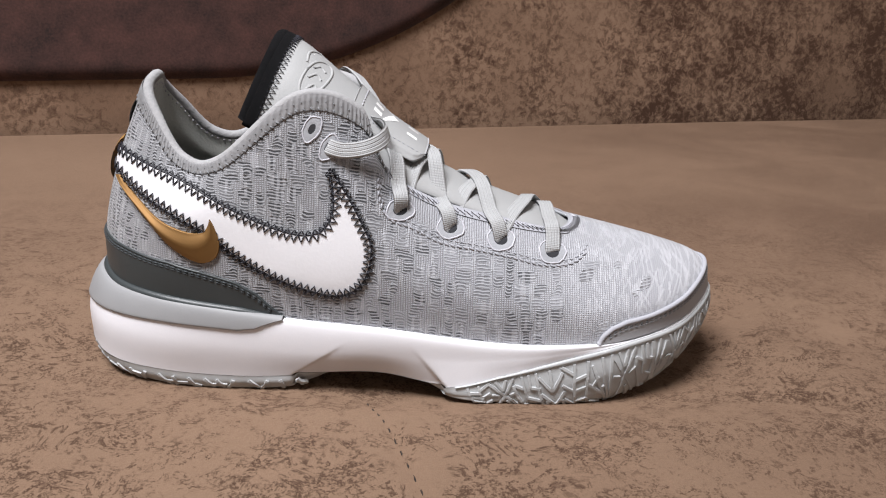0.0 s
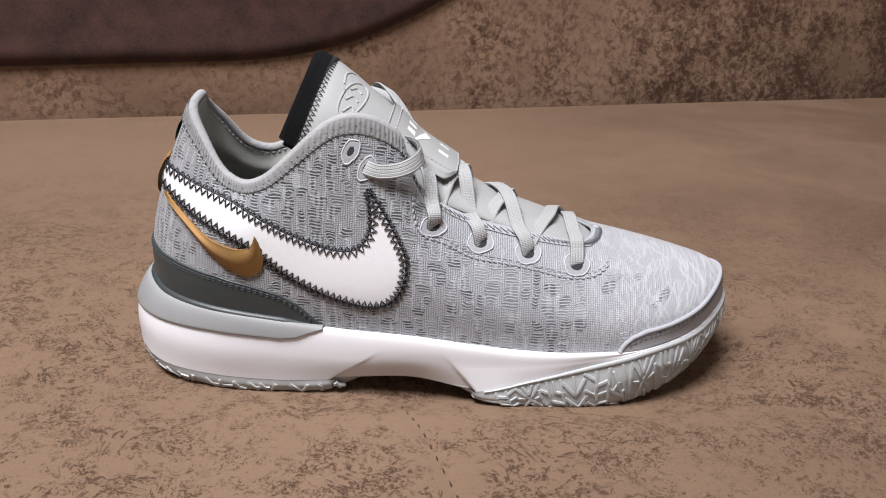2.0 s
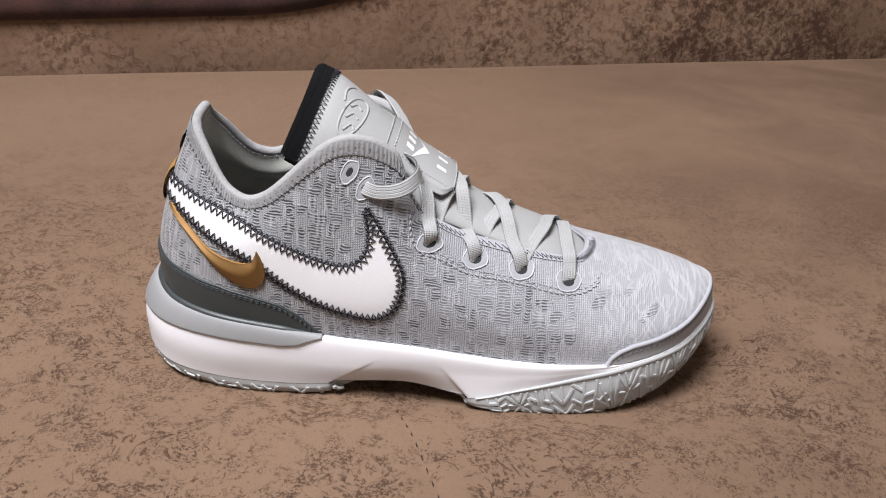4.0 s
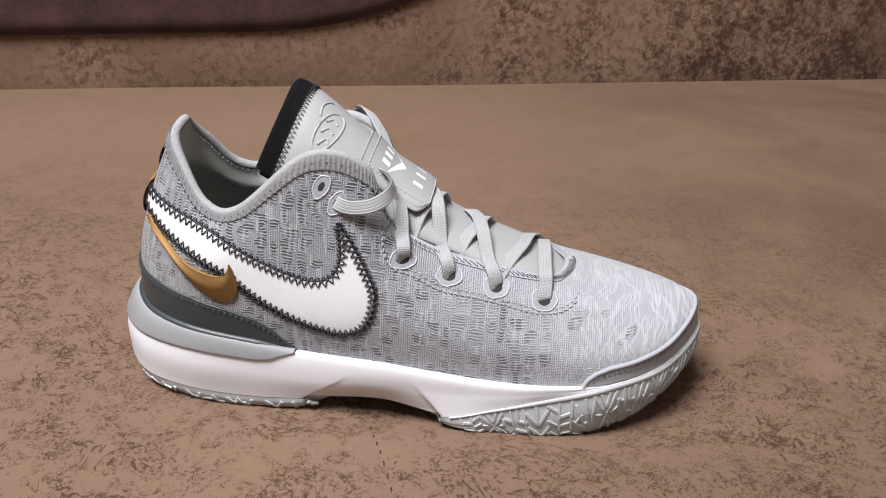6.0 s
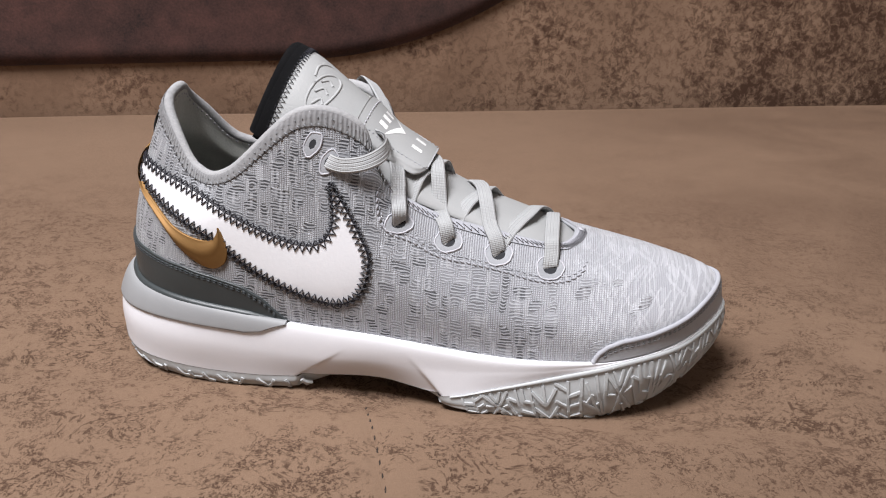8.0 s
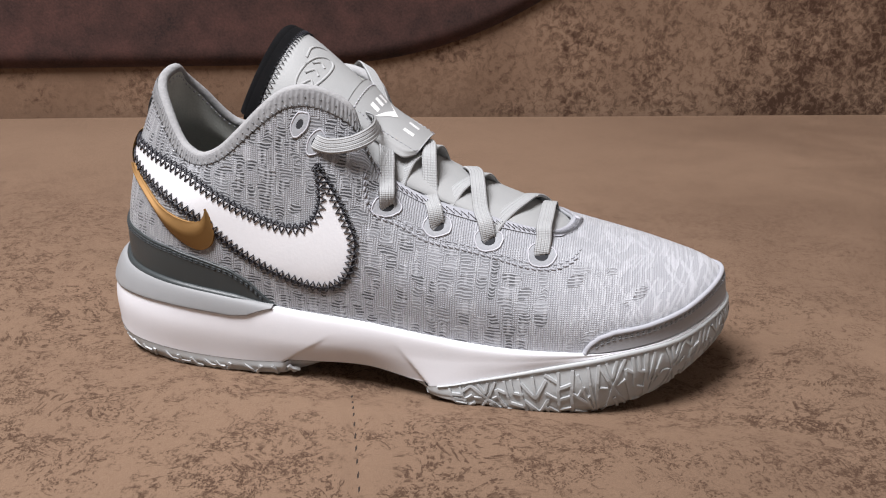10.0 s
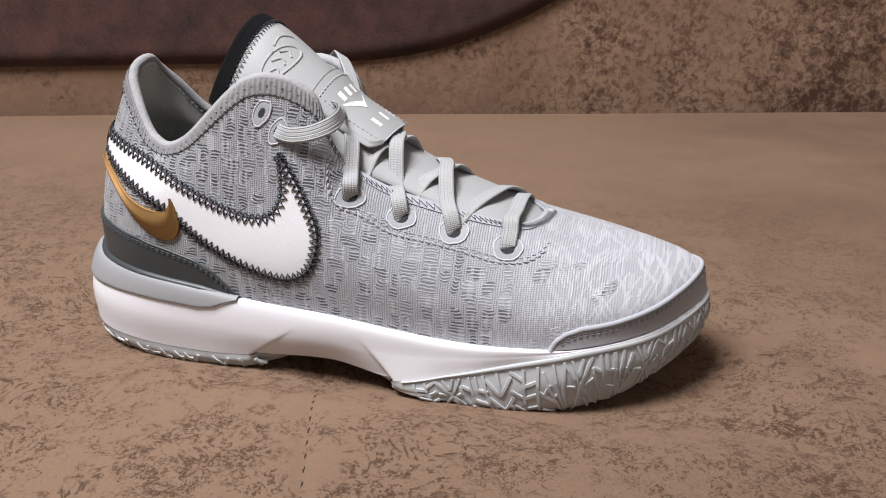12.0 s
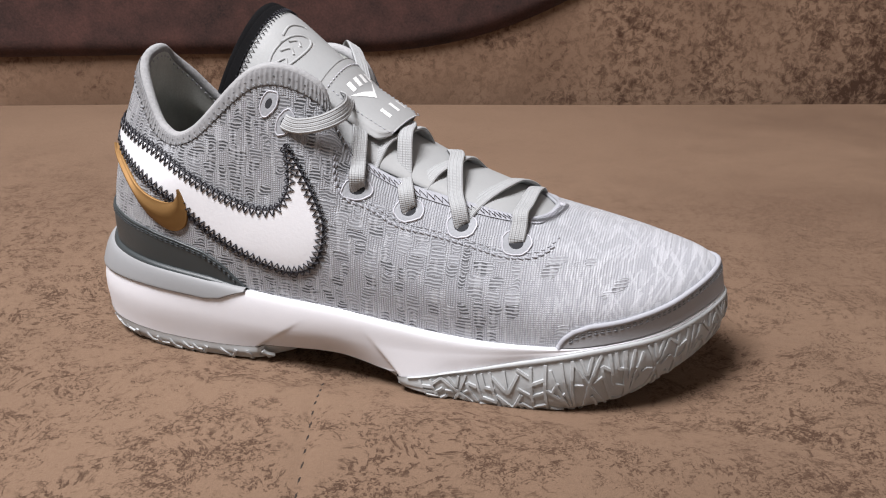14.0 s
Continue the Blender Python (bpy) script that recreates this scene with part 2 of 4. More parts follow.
def ring(rail):
    """A closed ring of stations: heel, near side, toe, far side."""
    a = np.array(rail, float)
    far = a[-2:0:-1].copy()
    far[:, 1] = 2 * MID - far[:, 1]
    r = np.concatenate([a, far])
    # the toe leans towards the far side
    r[:, 1] += 10 * smooth01((r[:, 0] - 60) / 80) * np.clip((r[:, 1] - 370) / 47, 0, 1)
    return r


BITE = [(-167, 417, 41), (-163, 399, 41), (-150, 382, 39), (-126, 371, 37), (-92, 368, 33), (-55, 368, 29), (-25, 368, 27), (0, 368, 24),
        (30, 368, 21), (62, 367, 21), (95, 371, 24), (127, 387, 29), (148, 417, 35)]
WAIST = [(-167, 417, 66), (-162, 399, 66), (-149, 382, 62), (-124, 370, 57), (-93, 368, 56), (-57, 368, 56), (-25, 368.5, 55), (-2, 369, 50),
         (27, 369, 43), (60, 370, 40), (93, 373, 39), (125, 387, 43), (143.5, 417, 48.3)]
SHOULDER = [(-157, 417, 100), (-153, 399, 98), (-141, 385, 92), (-120, 372, 82), (-95, 372, 85), (-62, 375, 94), (-33, 375, 85), (-12, 381, 78),
            (18, 380, 66), (53, 382, 60), (88, 386, 57.5), (114, 398, 55.5), (124, 417, 56.2)]
TOPLINE = [(-140, 417, 138), (-141, 405.5, 133), (-134, 395.5, 122.5), (-119, 385, 104.5), (-100, 380, 105), (-64, 382.5, 134.5), (-36, 387, 128.5), (-24, 390, 101),
           (0, 391.5, 85.5), (36, 394, 76), (58, 397, 71), (67, 406, 70), (70, 417, 71)]
UPPER = np.array([ring(r) for r in (BITE, WAIST, SHOULDER, TOPLINE)])


def loft(rails, u, s):
    """The point (pattern units) at station u round the ring and height s across the rails."""
    u, s = np.broadcast_arrays(np.asarray(u, float), np.asarray(s, float))
    cols = np.array([spline(r, u, True) for r in rails])
    e = np.concatenate([[2 * cols[0] - cols[1]], cols, [2 * cols[-1] - cols[-2]]])
    i = np.clip(np.floor(s).astype(int), 0, len(rails) - 2)
    f = (s - i)[..., None]
    take = lambda k: np.take_along_axis(e, (i + k)[None, ..., None], 0)[0]
    q = [take(k) for k in range(4)]
    return 0.5 * (2 * q[1] + (q[2] - q[0]) * f + (2 * q[0] - 5 * q[1] + 4 * q[2] - q[3]) * f**2 + (3 * (q[1] - q[2]) + q[3] - q[0]) * f**3)


def normals(rails, u, s, h=0.02):
    a = loft(rails, np.asarray(u) + h, s) - loft(rails, np.asarray(u) - h, s)
    top = len(rails) - 1
    b = loft(rails, u, np.clip(np.asarray(s) + h, 0, top)) - loft(rails, u, np.clip(np.asarray(s) - h, 0, top))
    n = np.cross(a, b)
    return n / (np.linalg.norm(n, axis=-1)[..., None] + 1e-9)


def sheet(name, rails, u, s, lift, mat, label="", loop=False, flip=False):
    """A part laid on the loft, lift pattern units proud of it."""
    P = loft(rails, u, s) + normals(rails, u, s) * lift
    nu, nv = P.shape[:2]
    du = np.linalg.norm(np.diff(P[:, nv // 2], axis=0), axis=1)
    U = np.concatenate([[0], np.cumsum(du)])[:, None] + np.zeros((1, nv))
    uv = np.stack([U, P[..., 2]], -1) * PU
    return link_mesh(name, P.reshape(-1, 3) * PU, quads(nu, nv, loop, False, flip), mat, shoe, uv.reshape(-1, 2), label)


def net(u0, u1, nu, s0, s1, nv):
    """u and s over a patch; s0 and s1 may vary along it."""
    u = np.linspace(u0, u1, nu)
    s0, s1 = np.broadcast_to(s0, nu), np.broadcast_to(s1, nu)
    t = np.linspace(0, 1, nv)
    return u[:, None] + 0 * t[None], s0[:, None] * (1 - t) + s1[:, None] * t


# ---- shoe materials ----


def knit_material():
    """Jacquard knit: upright ribs, with blocks of loose crosswise floats over a darker ground."""
    m = material("jacquard_knit", (0.3, 0.3, 0.32), 0.55, 0, 0.25)
    g = Graph(m)
    uvn, ob = g.node("ShaderNodeUVMap"), g.coords()
    warp = g.node("ShaderNodeTexNoise", Scale=260.0, Detail=1.0)
    g.link(uvn.outputs[0], warp.inputs["Vector"])
    off = g.node("ShaderNodeVectorMath")
    off.operation = "MULTIPLY_ADD"
    g.link(warp.outputs["Color"], off.inputs[0])
    off.inputs[1].default_value = (0.0007, 0.0012, 0)
    g.link(uvn.outputs[0], off.inputs[2])
    uv = off.outputs[0]

    def blocks(width, height, shift, offset, turn=0.0):
        mp = g.node("ShaderNodeMapping")
        mp.inputs["Rotation"].default_value = (0, 0, turn)
        g.link(uv, mp.inputs["Vector"])
        mp.inputs["Location"].default_value = shift
        b = g.t.nodes.new("ShaderNodeTexBrick")
        b.offset, b.offset_frequency, b.squash = offset, 2, 1.0
        for k, v in (("Scale", 1.0), ("Mortar Size", 0.0), ("Brick Width", width), ("Row Height", height), ("Bias", 0.0)):
            b.inputs[k].default_value = v
        b.inputs["Color1"].default_value, b.inputs["Color2"].default_value = (0, 0, 0, 1), (1, 1, 1, 1)
        g.link(mp.outputs[0], b.inputs["Vector"])
        return b.outputs["Color"]

    sep, obx = g.node("ShaderNodeSeparateXYZ"), g.node("ShaderNodeSeparateXYZ")
    g.link(uv, sep.inputs[0])
    g.link(ob, obx.inputs[0])

    def span(lo, hi, a, b):
        n = g.node("ShaderNodeMapRange")
        g.link(obx.outputs[0], n.inputs[0])
        for k, v in ((1, lo), (2, hi), (3, a), (4, b)):
            n.inputs[k].default_value = v
        return n.outputs[0]

    def chance(a, b):
        n, v = g.t.nodes.new("ShaderNodeTexWhiteNoise"), g.node("ShaderNodeCombineXYZ")
        n.noise_dimensions = "2D"
        g.link(a, v.inputs[0])
        if b is not None:
            g.link(b, v.inputs[1])
        g.link(v.outputs[0], n.inputs["Vector"])
        parts = g.node("ShaderNodeSeparateXYZ")
        g.link(n.outputs["Color"], parts.inputs[0])
        return parts.outputs

    def arch_of(x):
        return g.math("SINE", g.math("MULTIPLY", g.math("MINIMUM", g.math("MAXIMUM", x, 0.0), 1.0), math.pi))

    close, loose = span(0.055, 0.130, 0.0, 0.34), span(-0.05, 0.03, 1.0, 0.0)
    zone = g.t.nodes.new("ShaderNodeAttribute")
    zone.attribute_name = "plain"
    plain = zone.outputs["Fac"]
    # columns of floats stand between upright ribs; each column is cut into blocks of its own height
    X = g.math("ADD", g.math("MULTIPLY", sep.outputs[0], 1 / 0.0068), g.math("MULTIPLY", g.noise(uvn.outputs[0], 75, 2), 2.4))
    col_no = g.math("FLOOR", X)
    fx = g.math("MULTIPLY", g.math("SUBTRACT", X, col_no), 1 / 0.84)
    Y = g.math("ADD", g.math("MULTIPLY", sep.outputs[1], 1 / 0.0058), g.math("MULTIPLY", chance(col_no, None)[0], 7.3))
    row_no = g.math("FLOOR", Y)
    fy = g.math("SUBTRACT", Y, row_no)
    luck = chance(col_no, row_no)
    keep = g.math("SUBTRACT", g.math("SUBTRACT", luck[0], g.math("MULTIPLY", close, 3.0)), plain)
    keep = g.ramp(keep, [(0.16, (0, 0, 0)), (0.18, (1, 1, 1))])
    hump = arch_of(fx)
    body = g.ramp(g.math("MULTIPLY", hump, g.math("POWER", arch_of(fy), 0.5)), [(0.22, (0, 0, 0)), (0.42, (1, 1, 1))])
    patch = g.math("MULTIPLY", body, keep)
    bow = g.math("MULTIPLY", g.math("MULTIPLY", hump, g.math("SUBTRACT", luck[1], 0.5)), 0.0022)
    wave = g.math("SINE", g.math("MULTIPLY", g.math("ADD", sep.outputs[1], bow), 6283 / 1.42))
    floats = g.math("ADD", g.math("MULTIPLY", wave, 0.5), 0.5)
    strong = g.ramp(floats, [(0.46, (0, 0, 0)), (0.70, (1, 1, 1))])
    # some blocks gape, others lie shut
    gape = g.math("ADD", g.math("MULTIPLY", luck[2], 0.65), g.math("MULTIPLY", loose, 0.3))
    strong = g.math("SUBTRACT", 1.0, g.math("MULTIPLY", g.math("SUBTRACT", 1.0, strong), g.math("MINIMUM", g.math("ADD", gape, 0.3), 1.0)))
    rib = g.math("ADD", g.math("MULTIPLY", g.math("SINE", g.math("MULTIPLY", sep.outputs[0], 6283 / 1.05)), 0.5), 0.5)
    dots = g.math("ADD", g.math("MULTIPLY", g.math("SINE", g.math("MULTIPLY", sep.outputs[1], 6283 / 0.85)), 0.3), 0.7)
    rib = g.math("MULTIPLY", rib, dots)
    ribs = g.math("ADD", g.math("MULTIPLY", rib, g.math("SUBTRACT", 0.5, g.math("MULTIPLY", close, 1.3))), 0.5)
    height = g.mix(patch, ribs, strong)
    tone = g.noise(ob, 28, 3)
    stitch = g.noise(uv, 1900, 2)
    base = g.mix(tone, (0.355, 0.365, 0.395), (0.43, 0.44, 0.47))
    base = g.mix(g.math("MULTIPLY", plain, 0.6), base, (0.45, 0.46, 0.495))
    base = g.mix(g.math("MULTIPLY", close, 1.5), base, (0.41, 0.42, 0.455))
    base = g.mix(g.math("MULTIPLY", loose, 0.8), base, (0.30, 0.305, 0.32))
    dark = g.mix(g.math("MULTIPLY", close, 2.4), (0.035, 0.037, 0.042), (0.28, 0.27, 0.29))
    rib_tone = g.mix(rib, g.mix(0.30, base, dark), base)
    col = g.mix(patch, rib_tone, g.mix(strong, dark, base))
    # raised pale strokes of the jacquard
    bars = g.ramp(blocks(0.0012, 0.0065, (0.03, 0.4, 0), 0.45), [(0.84, (0, 0, 0)), (0.87, (1, 1, 1))])
    col = g.mix(g.math("MULTIPLY", bars, 0.4), col, (0.50, 0.51, 0.54))
    for turn, shift in ((0.62, (0.2, 0.1, 0)), (-0.5, (0.33, 0.17, 0)), (0.0, (0.12, 0.27, 0))):
        strokes = g.ramp(blocks(0.0011, 0.0075, shift, 0.4, turn), [(0.80, (0, 0, 0)), (0.82, (1, 1, 1))])
        strokes = g.math("MULTIPLY", strokes, g.math("MULTIPLY", close, 1.5))
        col = g.mix(strokes, col, (0.56, 0.57, 0.605))
        bars = g.math("ADD", bars, g.math("MULTIPLY", strokes, 0.5))
    col = g.mix(0.25, col, g.ramp(stitch, [(0.25, (0.35, 0.35, 0.35)), (0.7, (1, 1, 1))]), "MULTIPLY")
    g.colour(col)
    g.bump(stitch, 0.25, 0.0003)
    g.bump(g.math("ADD", height, g.math("MULTIPLY", bars, 0.6)), 0.95, 0.0008)
    return m


def woven(name, colour, rough=0.7, pitch=0.8):
    """Braided webbing, its grain following the UV."""
    m = material(name, colour, rough, 0, 0.2)
    g = Graph(m)
    uvn = g.node("ShaderNodeUVMap")
    sep = g.node("ShaderNodeSeparateXYZ")
    g.link(uvn.outputs[0], sep.inputs[0])
    a = g.math("SINE", g.math("MULTIPLY", g.math("ADD", sep.outputs[0], sep.outputs[1]), 6283 / pitch))
    b = g.math("SINE", g.math("MULTIPLY", g.math("SUBTRACT", sep.outputs[0], sep.outputs[1]), 6283 / pitch))
    h = g.math("MULTIPLY", g.math("ADD", g.math("MULTIPLY", a, b), 1.0), 0.5)
    n = g.noise(g.coords(), 300, 3)
    base = g.mix(n, tuple(c * 0.9 for c in colour), tuple(min(1, c * 1.1) for c in colour))
    g.colour(g.mix(h, g.mix(0.22, base, (0.08, 0.08, 0.08)), base))
    g.bump(h, 0.6, 0.0004)
    return m


KNIT = knit_material()
LINING = grained("lining", (0.56, 0.57, 0.535), 0.9, 900, 0.0004, 0.15)
EYESTAY = grained("eyestay_knit", (0.30, 0.31, 0.33), 0.75, 1100, 0.0006, 0.15)
WHITE = grained("white_foam", (0.70, 0.70, 0.73), 0.42, 1200, 0.0001, 0.02)
GREY_FOAM = grained("grey_foam", (0.245, 0.25, 0.256), 0.6, 1200, 0.0001, 0.03)
RUBBER = grained("grey_rubber", (0.41, 0.425, 0.43), 0.62, 900, 0.0002, 0.07)
HEEL = grained("dark_heel_leather", (0.034, 0.041, 0.043), 0.42, 1000, 0.0002, 0.08)
CAP = grained("toe_rand", (0.30, 0.305, 0.32), 0.5, 1000, 0.0002, 0.04)
PIPING = grained("pale_piping", (0.345, 0.35, 0.38), 0.9, 1000, 0.0002, 0.05)
COLLAR = grained("collar_jersey", (0.30, 0.30, 0.305), 0.9, 600, 0.0012, 0.2, 0.1)
BAND = grained("collar_binding", (0.20, 0.20, 0.205), 0.85, 420, 0.0012, 0.22, 0.1)
LEATHER = grained("white_leather", (0.64, 0.64, 0.66), 0.5, 700, 0.00025, 0.025)
TONGUE = grained("tongue_leather", (0.315, 0.32, 0.32), 0.65, 900, 0.0003, 0.04)
BLACK = grained("black_mesh", (0.004, 0.004, 0.0045), 1.0, 1300, 0.0006, 0.4)
BLACK.node_tree.nodes["Principled BSDF"].inputs["Specular IOR Level"].default_value = 0.12
THREAD = grained("black_thread", (0.012, 0.012, 0.018), 0.5, 2500, 0.0001, 0.3)
PALE_THREAD = grained("pale_thread", (0.44, 0.44, 0.475), 0.5, 2500, 0.0001, 0.1)
GREY_THREAD = grained("grey_thread", (0.17, 0.175, 0.185), 0.6, 2500, 0.0001, 0.2)
DARK_THREAD = grained("dark_thread", (0.03, 0.036, 0.04), 0.6, 2500, 0.0001, 0.2)
GOLD = grained("gold_metal", (0.205, 0.110, 0.035), 0.60, 300, 0.00005, 0.08, 0.0, 0.6)
CLIP = grained("gold_clip", (0.40, 0.22, 0.065), 0.4, 300, 0.00005, 0.1, 0.0, 0.3)
HOLE = grained("eyelet_hole", (0.02, 0.021, 0.025), 0.9, 900)
LACE = woven("lace_webbing", (0.36, 0.368, 0.372), 0.75, 1.5)
PRINT = grained("white_print", (0.85, 0.85, 0.85), 0.25, 900, 0.0001, 0.02)

# ---- upper ----
u, s = net(0, 24, 600, 0, 3, 160)
P = loft(UPPER, u, s)
rise = np.concatenate([np.zeros((600, 1)), np.cumsum(np.linalg.norm(np.diff(P, axis=1), axis=-1), 1)], 1)
wrap = P[..., 0] - smooth01((-118 - P[..., 0]) / 22) * np.clip(np.minimum(P[..., 1], 2 * MID - P[..., 1]) - 371, 0, 60)
uv = np.stack([wrap + 400, rise + 100], -1) * PU
link_mesh("upper", P.reshape(-1, 3) * PU, quads(600, 160), KNIT, shoe, uv.reshape(-1, 2), "grey jacquard knit upper")
u, s = net(0, 24, 240, 0, 3, 50)
pad = 4.5 + 5.0 * np.exp(-(((s - 2.45) / 0.33) ** 2))
sheet("lining", UPPER, u, s, -pad[..., None], LINING, "grey-green textile lining", flip=True)

skin = bpy.data.objects["upper"]
u, s = net(0, 24, 600, 0, 3, 160)
fold = 12 - np.abs(u - 12)
plain = smooth01((fold - 6.7) / 0.4) * smooth01((s - 2.0) / 0.08)
skin.data.attributes.new("plain", "FLOAT", "POINT").data.foreach_set("value", plain.ravel().astype(np.float32))
tree = BVHTree.FromPolygons([tuple(skin.matrix_world @ v.co) for v in skin.data.vertices], [tuple(p.vertices) for p in skin.data.polygons])


def near(x, z, lift=0.0):
    """The pattern point on the near side of the upper, lift proud of it, and the normal there."""
    hit, n, _, _ = tree.ray_cast(Vector((x * PU, 0.2, z * PU)), Vector((0, 1, 0)))
    if hit is None:
        hit, n, _, _ = tree.find_nearest(Vector((x * PU, 0.37, z * PU)))
    n = np.array(n)
    n = -n if n[1] > 0 else n
    return np.array(hit) / PU + n * lift, n


def along(points, step):
    """Points of a smooth curve through 2D or 3D control points, step apart."""
    p = np.asarray(points, float)
    fine = spline(p, np.linspace(0, len(p) - 1, 60 * len(p)))
    d = np.concatenate([[0], np.cumsum(np.linalg.norm(np.diff(fine, axis=0), axis=1))])
    at = np.linspace(0, d[-1], max(2, int(round(d[-1] / step)) + 1))
    return np.stack([np.interp(at, d, fine[:, k]) for k in range(p.shape[1])], 1)


def resample(points, n):
    p = along(points, 0.2)
    return p[np.linspace(0, len(p) - 1, n).round().astype(int)]


def patch_between(name, upper_edge, lower_edge, n, lifts, mat, label, smooth=True):
    """A thin piece between two edge curves (x, z), laid on the near side of the upper."""
    a, b = resample(upper_edge, n), resample(lower_edge, n)
    # the rim turns down within a hair's breadth, so the face stays flat
    lifts = [lifts[0], lifts[1], *lifts[1:-1], lifts[-2], lifts[-1]]
    ts = np.concatenate([[0, 0.006], np.linspace(0.02, 0.98, len(lifts) - 4), [0.994, 1]])
    V = np.array([[near(*(p * (1 - t) + q * t), lift=l)[0] for t, l in zip(ts, lifts)] for p, q in zip(a, b)])
    return link_mesh(name, V.reshape(-1, 3) * PU, quads(n, len(lifts)), mat, shoe, label=label, smooth=smooth)


def dashes(name, points, mat, length, gap, width, parent=None, label="", slant=0.0, norms=None):
    """A row of stitches along 3D pattern points, as one part."""
    p = np.asarray(points, float)
    d = np.concatenate([[0], np.cumsum(np.linalg.norm(np.diff(p, axis=0), axis=1))])
    verts, faces = [], []
    for a in np.arange(0, d[-1] - length, length + gap):
        p0, p1 = [np.array([np.interp(v, d, p[:, k]) for k in range(3)]) for v in (a, a + length)]
        t = (p1 - p0) / (np.linalg.norm(p1 - p0) + 1e-9)
        n = np.array([0, -0.85, 0.5]) if norms is None else np.array([np.interp(a, d, norms[:, k]) for k in range(3)])
        side = np.cross(t, n)
        side /= np.linalg.norm(side) + 1e-9
        p0, p1 = p0 - side * slant, p1 + side * slant
        i = len(verts)
        for f, w in ((0, 0.25), (0.25, 1), (0.75, 1), (1, 0.25)):
            c = p0 * (1 - f) + p1 * f
            verts += [c + side * width * w, c + n * width * w * 0.8, c - side * width * w, c - n * width * w * 0.8]
        for k in range(3):
            for j in range(4):
                faces.append((i + 4 * k + j, i + 4 * k + (j + 1) % 4, i + 4 * k + 4 + (j + 1) % 4, i + 4 * k + 4 + j))
        faces += [(i + 3, i + 2, i + 1, i), (i + 12, i + 13, i + 14, i + 15)]
    return link_mesh(name, np.array(verts) * PU, faces, mat, parent or shoe, label=label)


def zigzag(name, edge, inner, outer, pitch, radius, mat, lift, label="", phase=0):
    """A zigzag thread over an edge curve (x, z): it reaches inner to one side and outer to the other."""
    c = along(edge, pitch / 2)
    d = np.gradient(c, axis=0)
    d /= np.linalg.norm(d, axis=1)[:, None] + 1e-9
    side = np.stack([-d[:, 1], d[:, 0]], 1)
    way = np.where((np.arange(len(c)) + phase) % 2 == 0, inner, -outer)
    q = c + side * way[:, None]
    path = []
    for k in range(len(q) - 1):
        for f in (0, 0.5):
            path.append(near(*(q[k] * (1 - f) + q[k + 1] * f), lift=lift)[0])
    return tube(np.array(path) * PU, radius * PU, mat, name, shoe, label, sides=5)


# heel counter, collar, toe rand
uu = np.linspace(-4.62, 4.62, 200)
cov = np.interp(np.abs(uu), [0, 1, 2, 3, 3.5, 4, 4.25, 4.45, 4.62], [0.82, 0.85, 0.95, 1.0, 0.88, 0.70, 0.50, 0.2, 0.0])
u, s = net(-4.62, 4.62, 200, 0, cov, 24)
edge_lift = np.where(np.linspace(0, 1, 24) > 0.985, -0.3, 1.0)[None, :, None]
sheet("heel_counter", UPPER, u, s, edge_lift, HEEL, "smooth dark grey-green heel counter")
for row, (drop, wide) in enumerate(((0.05, 0.55), (0.10, 0.45))):
    k = (np.abs(uu) < 4.5) & (uu > -0.6)
    ss = np.clip(cov[k] - drop, 0, 3)
    dashes("counter_stitching", loft(UPPER, uu[k], ss) + normals(UPPER, uu[k], ss) * 1.1, DARK_THREAD, 2.2, 0.9, wide, norms=normals(UPPER, uu[k], ss))
P = loft(UPPER, uu, cov) + normals(UPPER, uu, cov) * 0.5
tube(P * PU, 0.7 * PU, HEEL, "counter_edge", shoe, sides=6)
ub = np.linspace(-4.5, 4.5, 160)
P = loft(UPPER, ub, 0.07) + normals(UPPER, ub, 0.07) * 0.9
tube(P * PU, 2.3 * PU * np.clip((4.55 - np.abs(ub)) * 2, 0.15, 1), HEEL, "counter_roll", shoe, "padded dark roll at the foot of the counter", sides=10)

uu = np.linspace(9.58, 14.42, 200)
fold = 12 - np.abs(uu - 12)
cov = np.interp(fold, [9.58, 9.66, 9.8, 10, 10.4, 10.85, 11.3, 12], [0.0, 0.25, 0.47, 0.60, 0.64, 0.74, 0.82, 0.88])
u, s = net(9.58, 14.42, 200, 0, cov, 24)
sheet("toe_rand", UPPER, u, s, edge_lift * 1.2, CAP, "smooth grey toe rand")
P = loft(UPPER, uu, cov) + normals(UPPER, uu, cov) * 0.8
tube(P * PU, 1.25 * PU, PIPING, "rand_piping", shoe, "pale piping along the rand", sides=8)
for drop in (0.13, 0.21):
    k = (fold > 9.72) & (uu < 12.6)
    ss = np.clip(cov[k] - drop, 0.02, 3)
    dashes("rand_stitching", loft(UPPER, uu[k], ss) + normals(UPPER, uu[k], ss) * 1.35, GREY_THREAD, 1.9, 1.0, 0.42, norms=normals(UPPER, uu[k], ss))

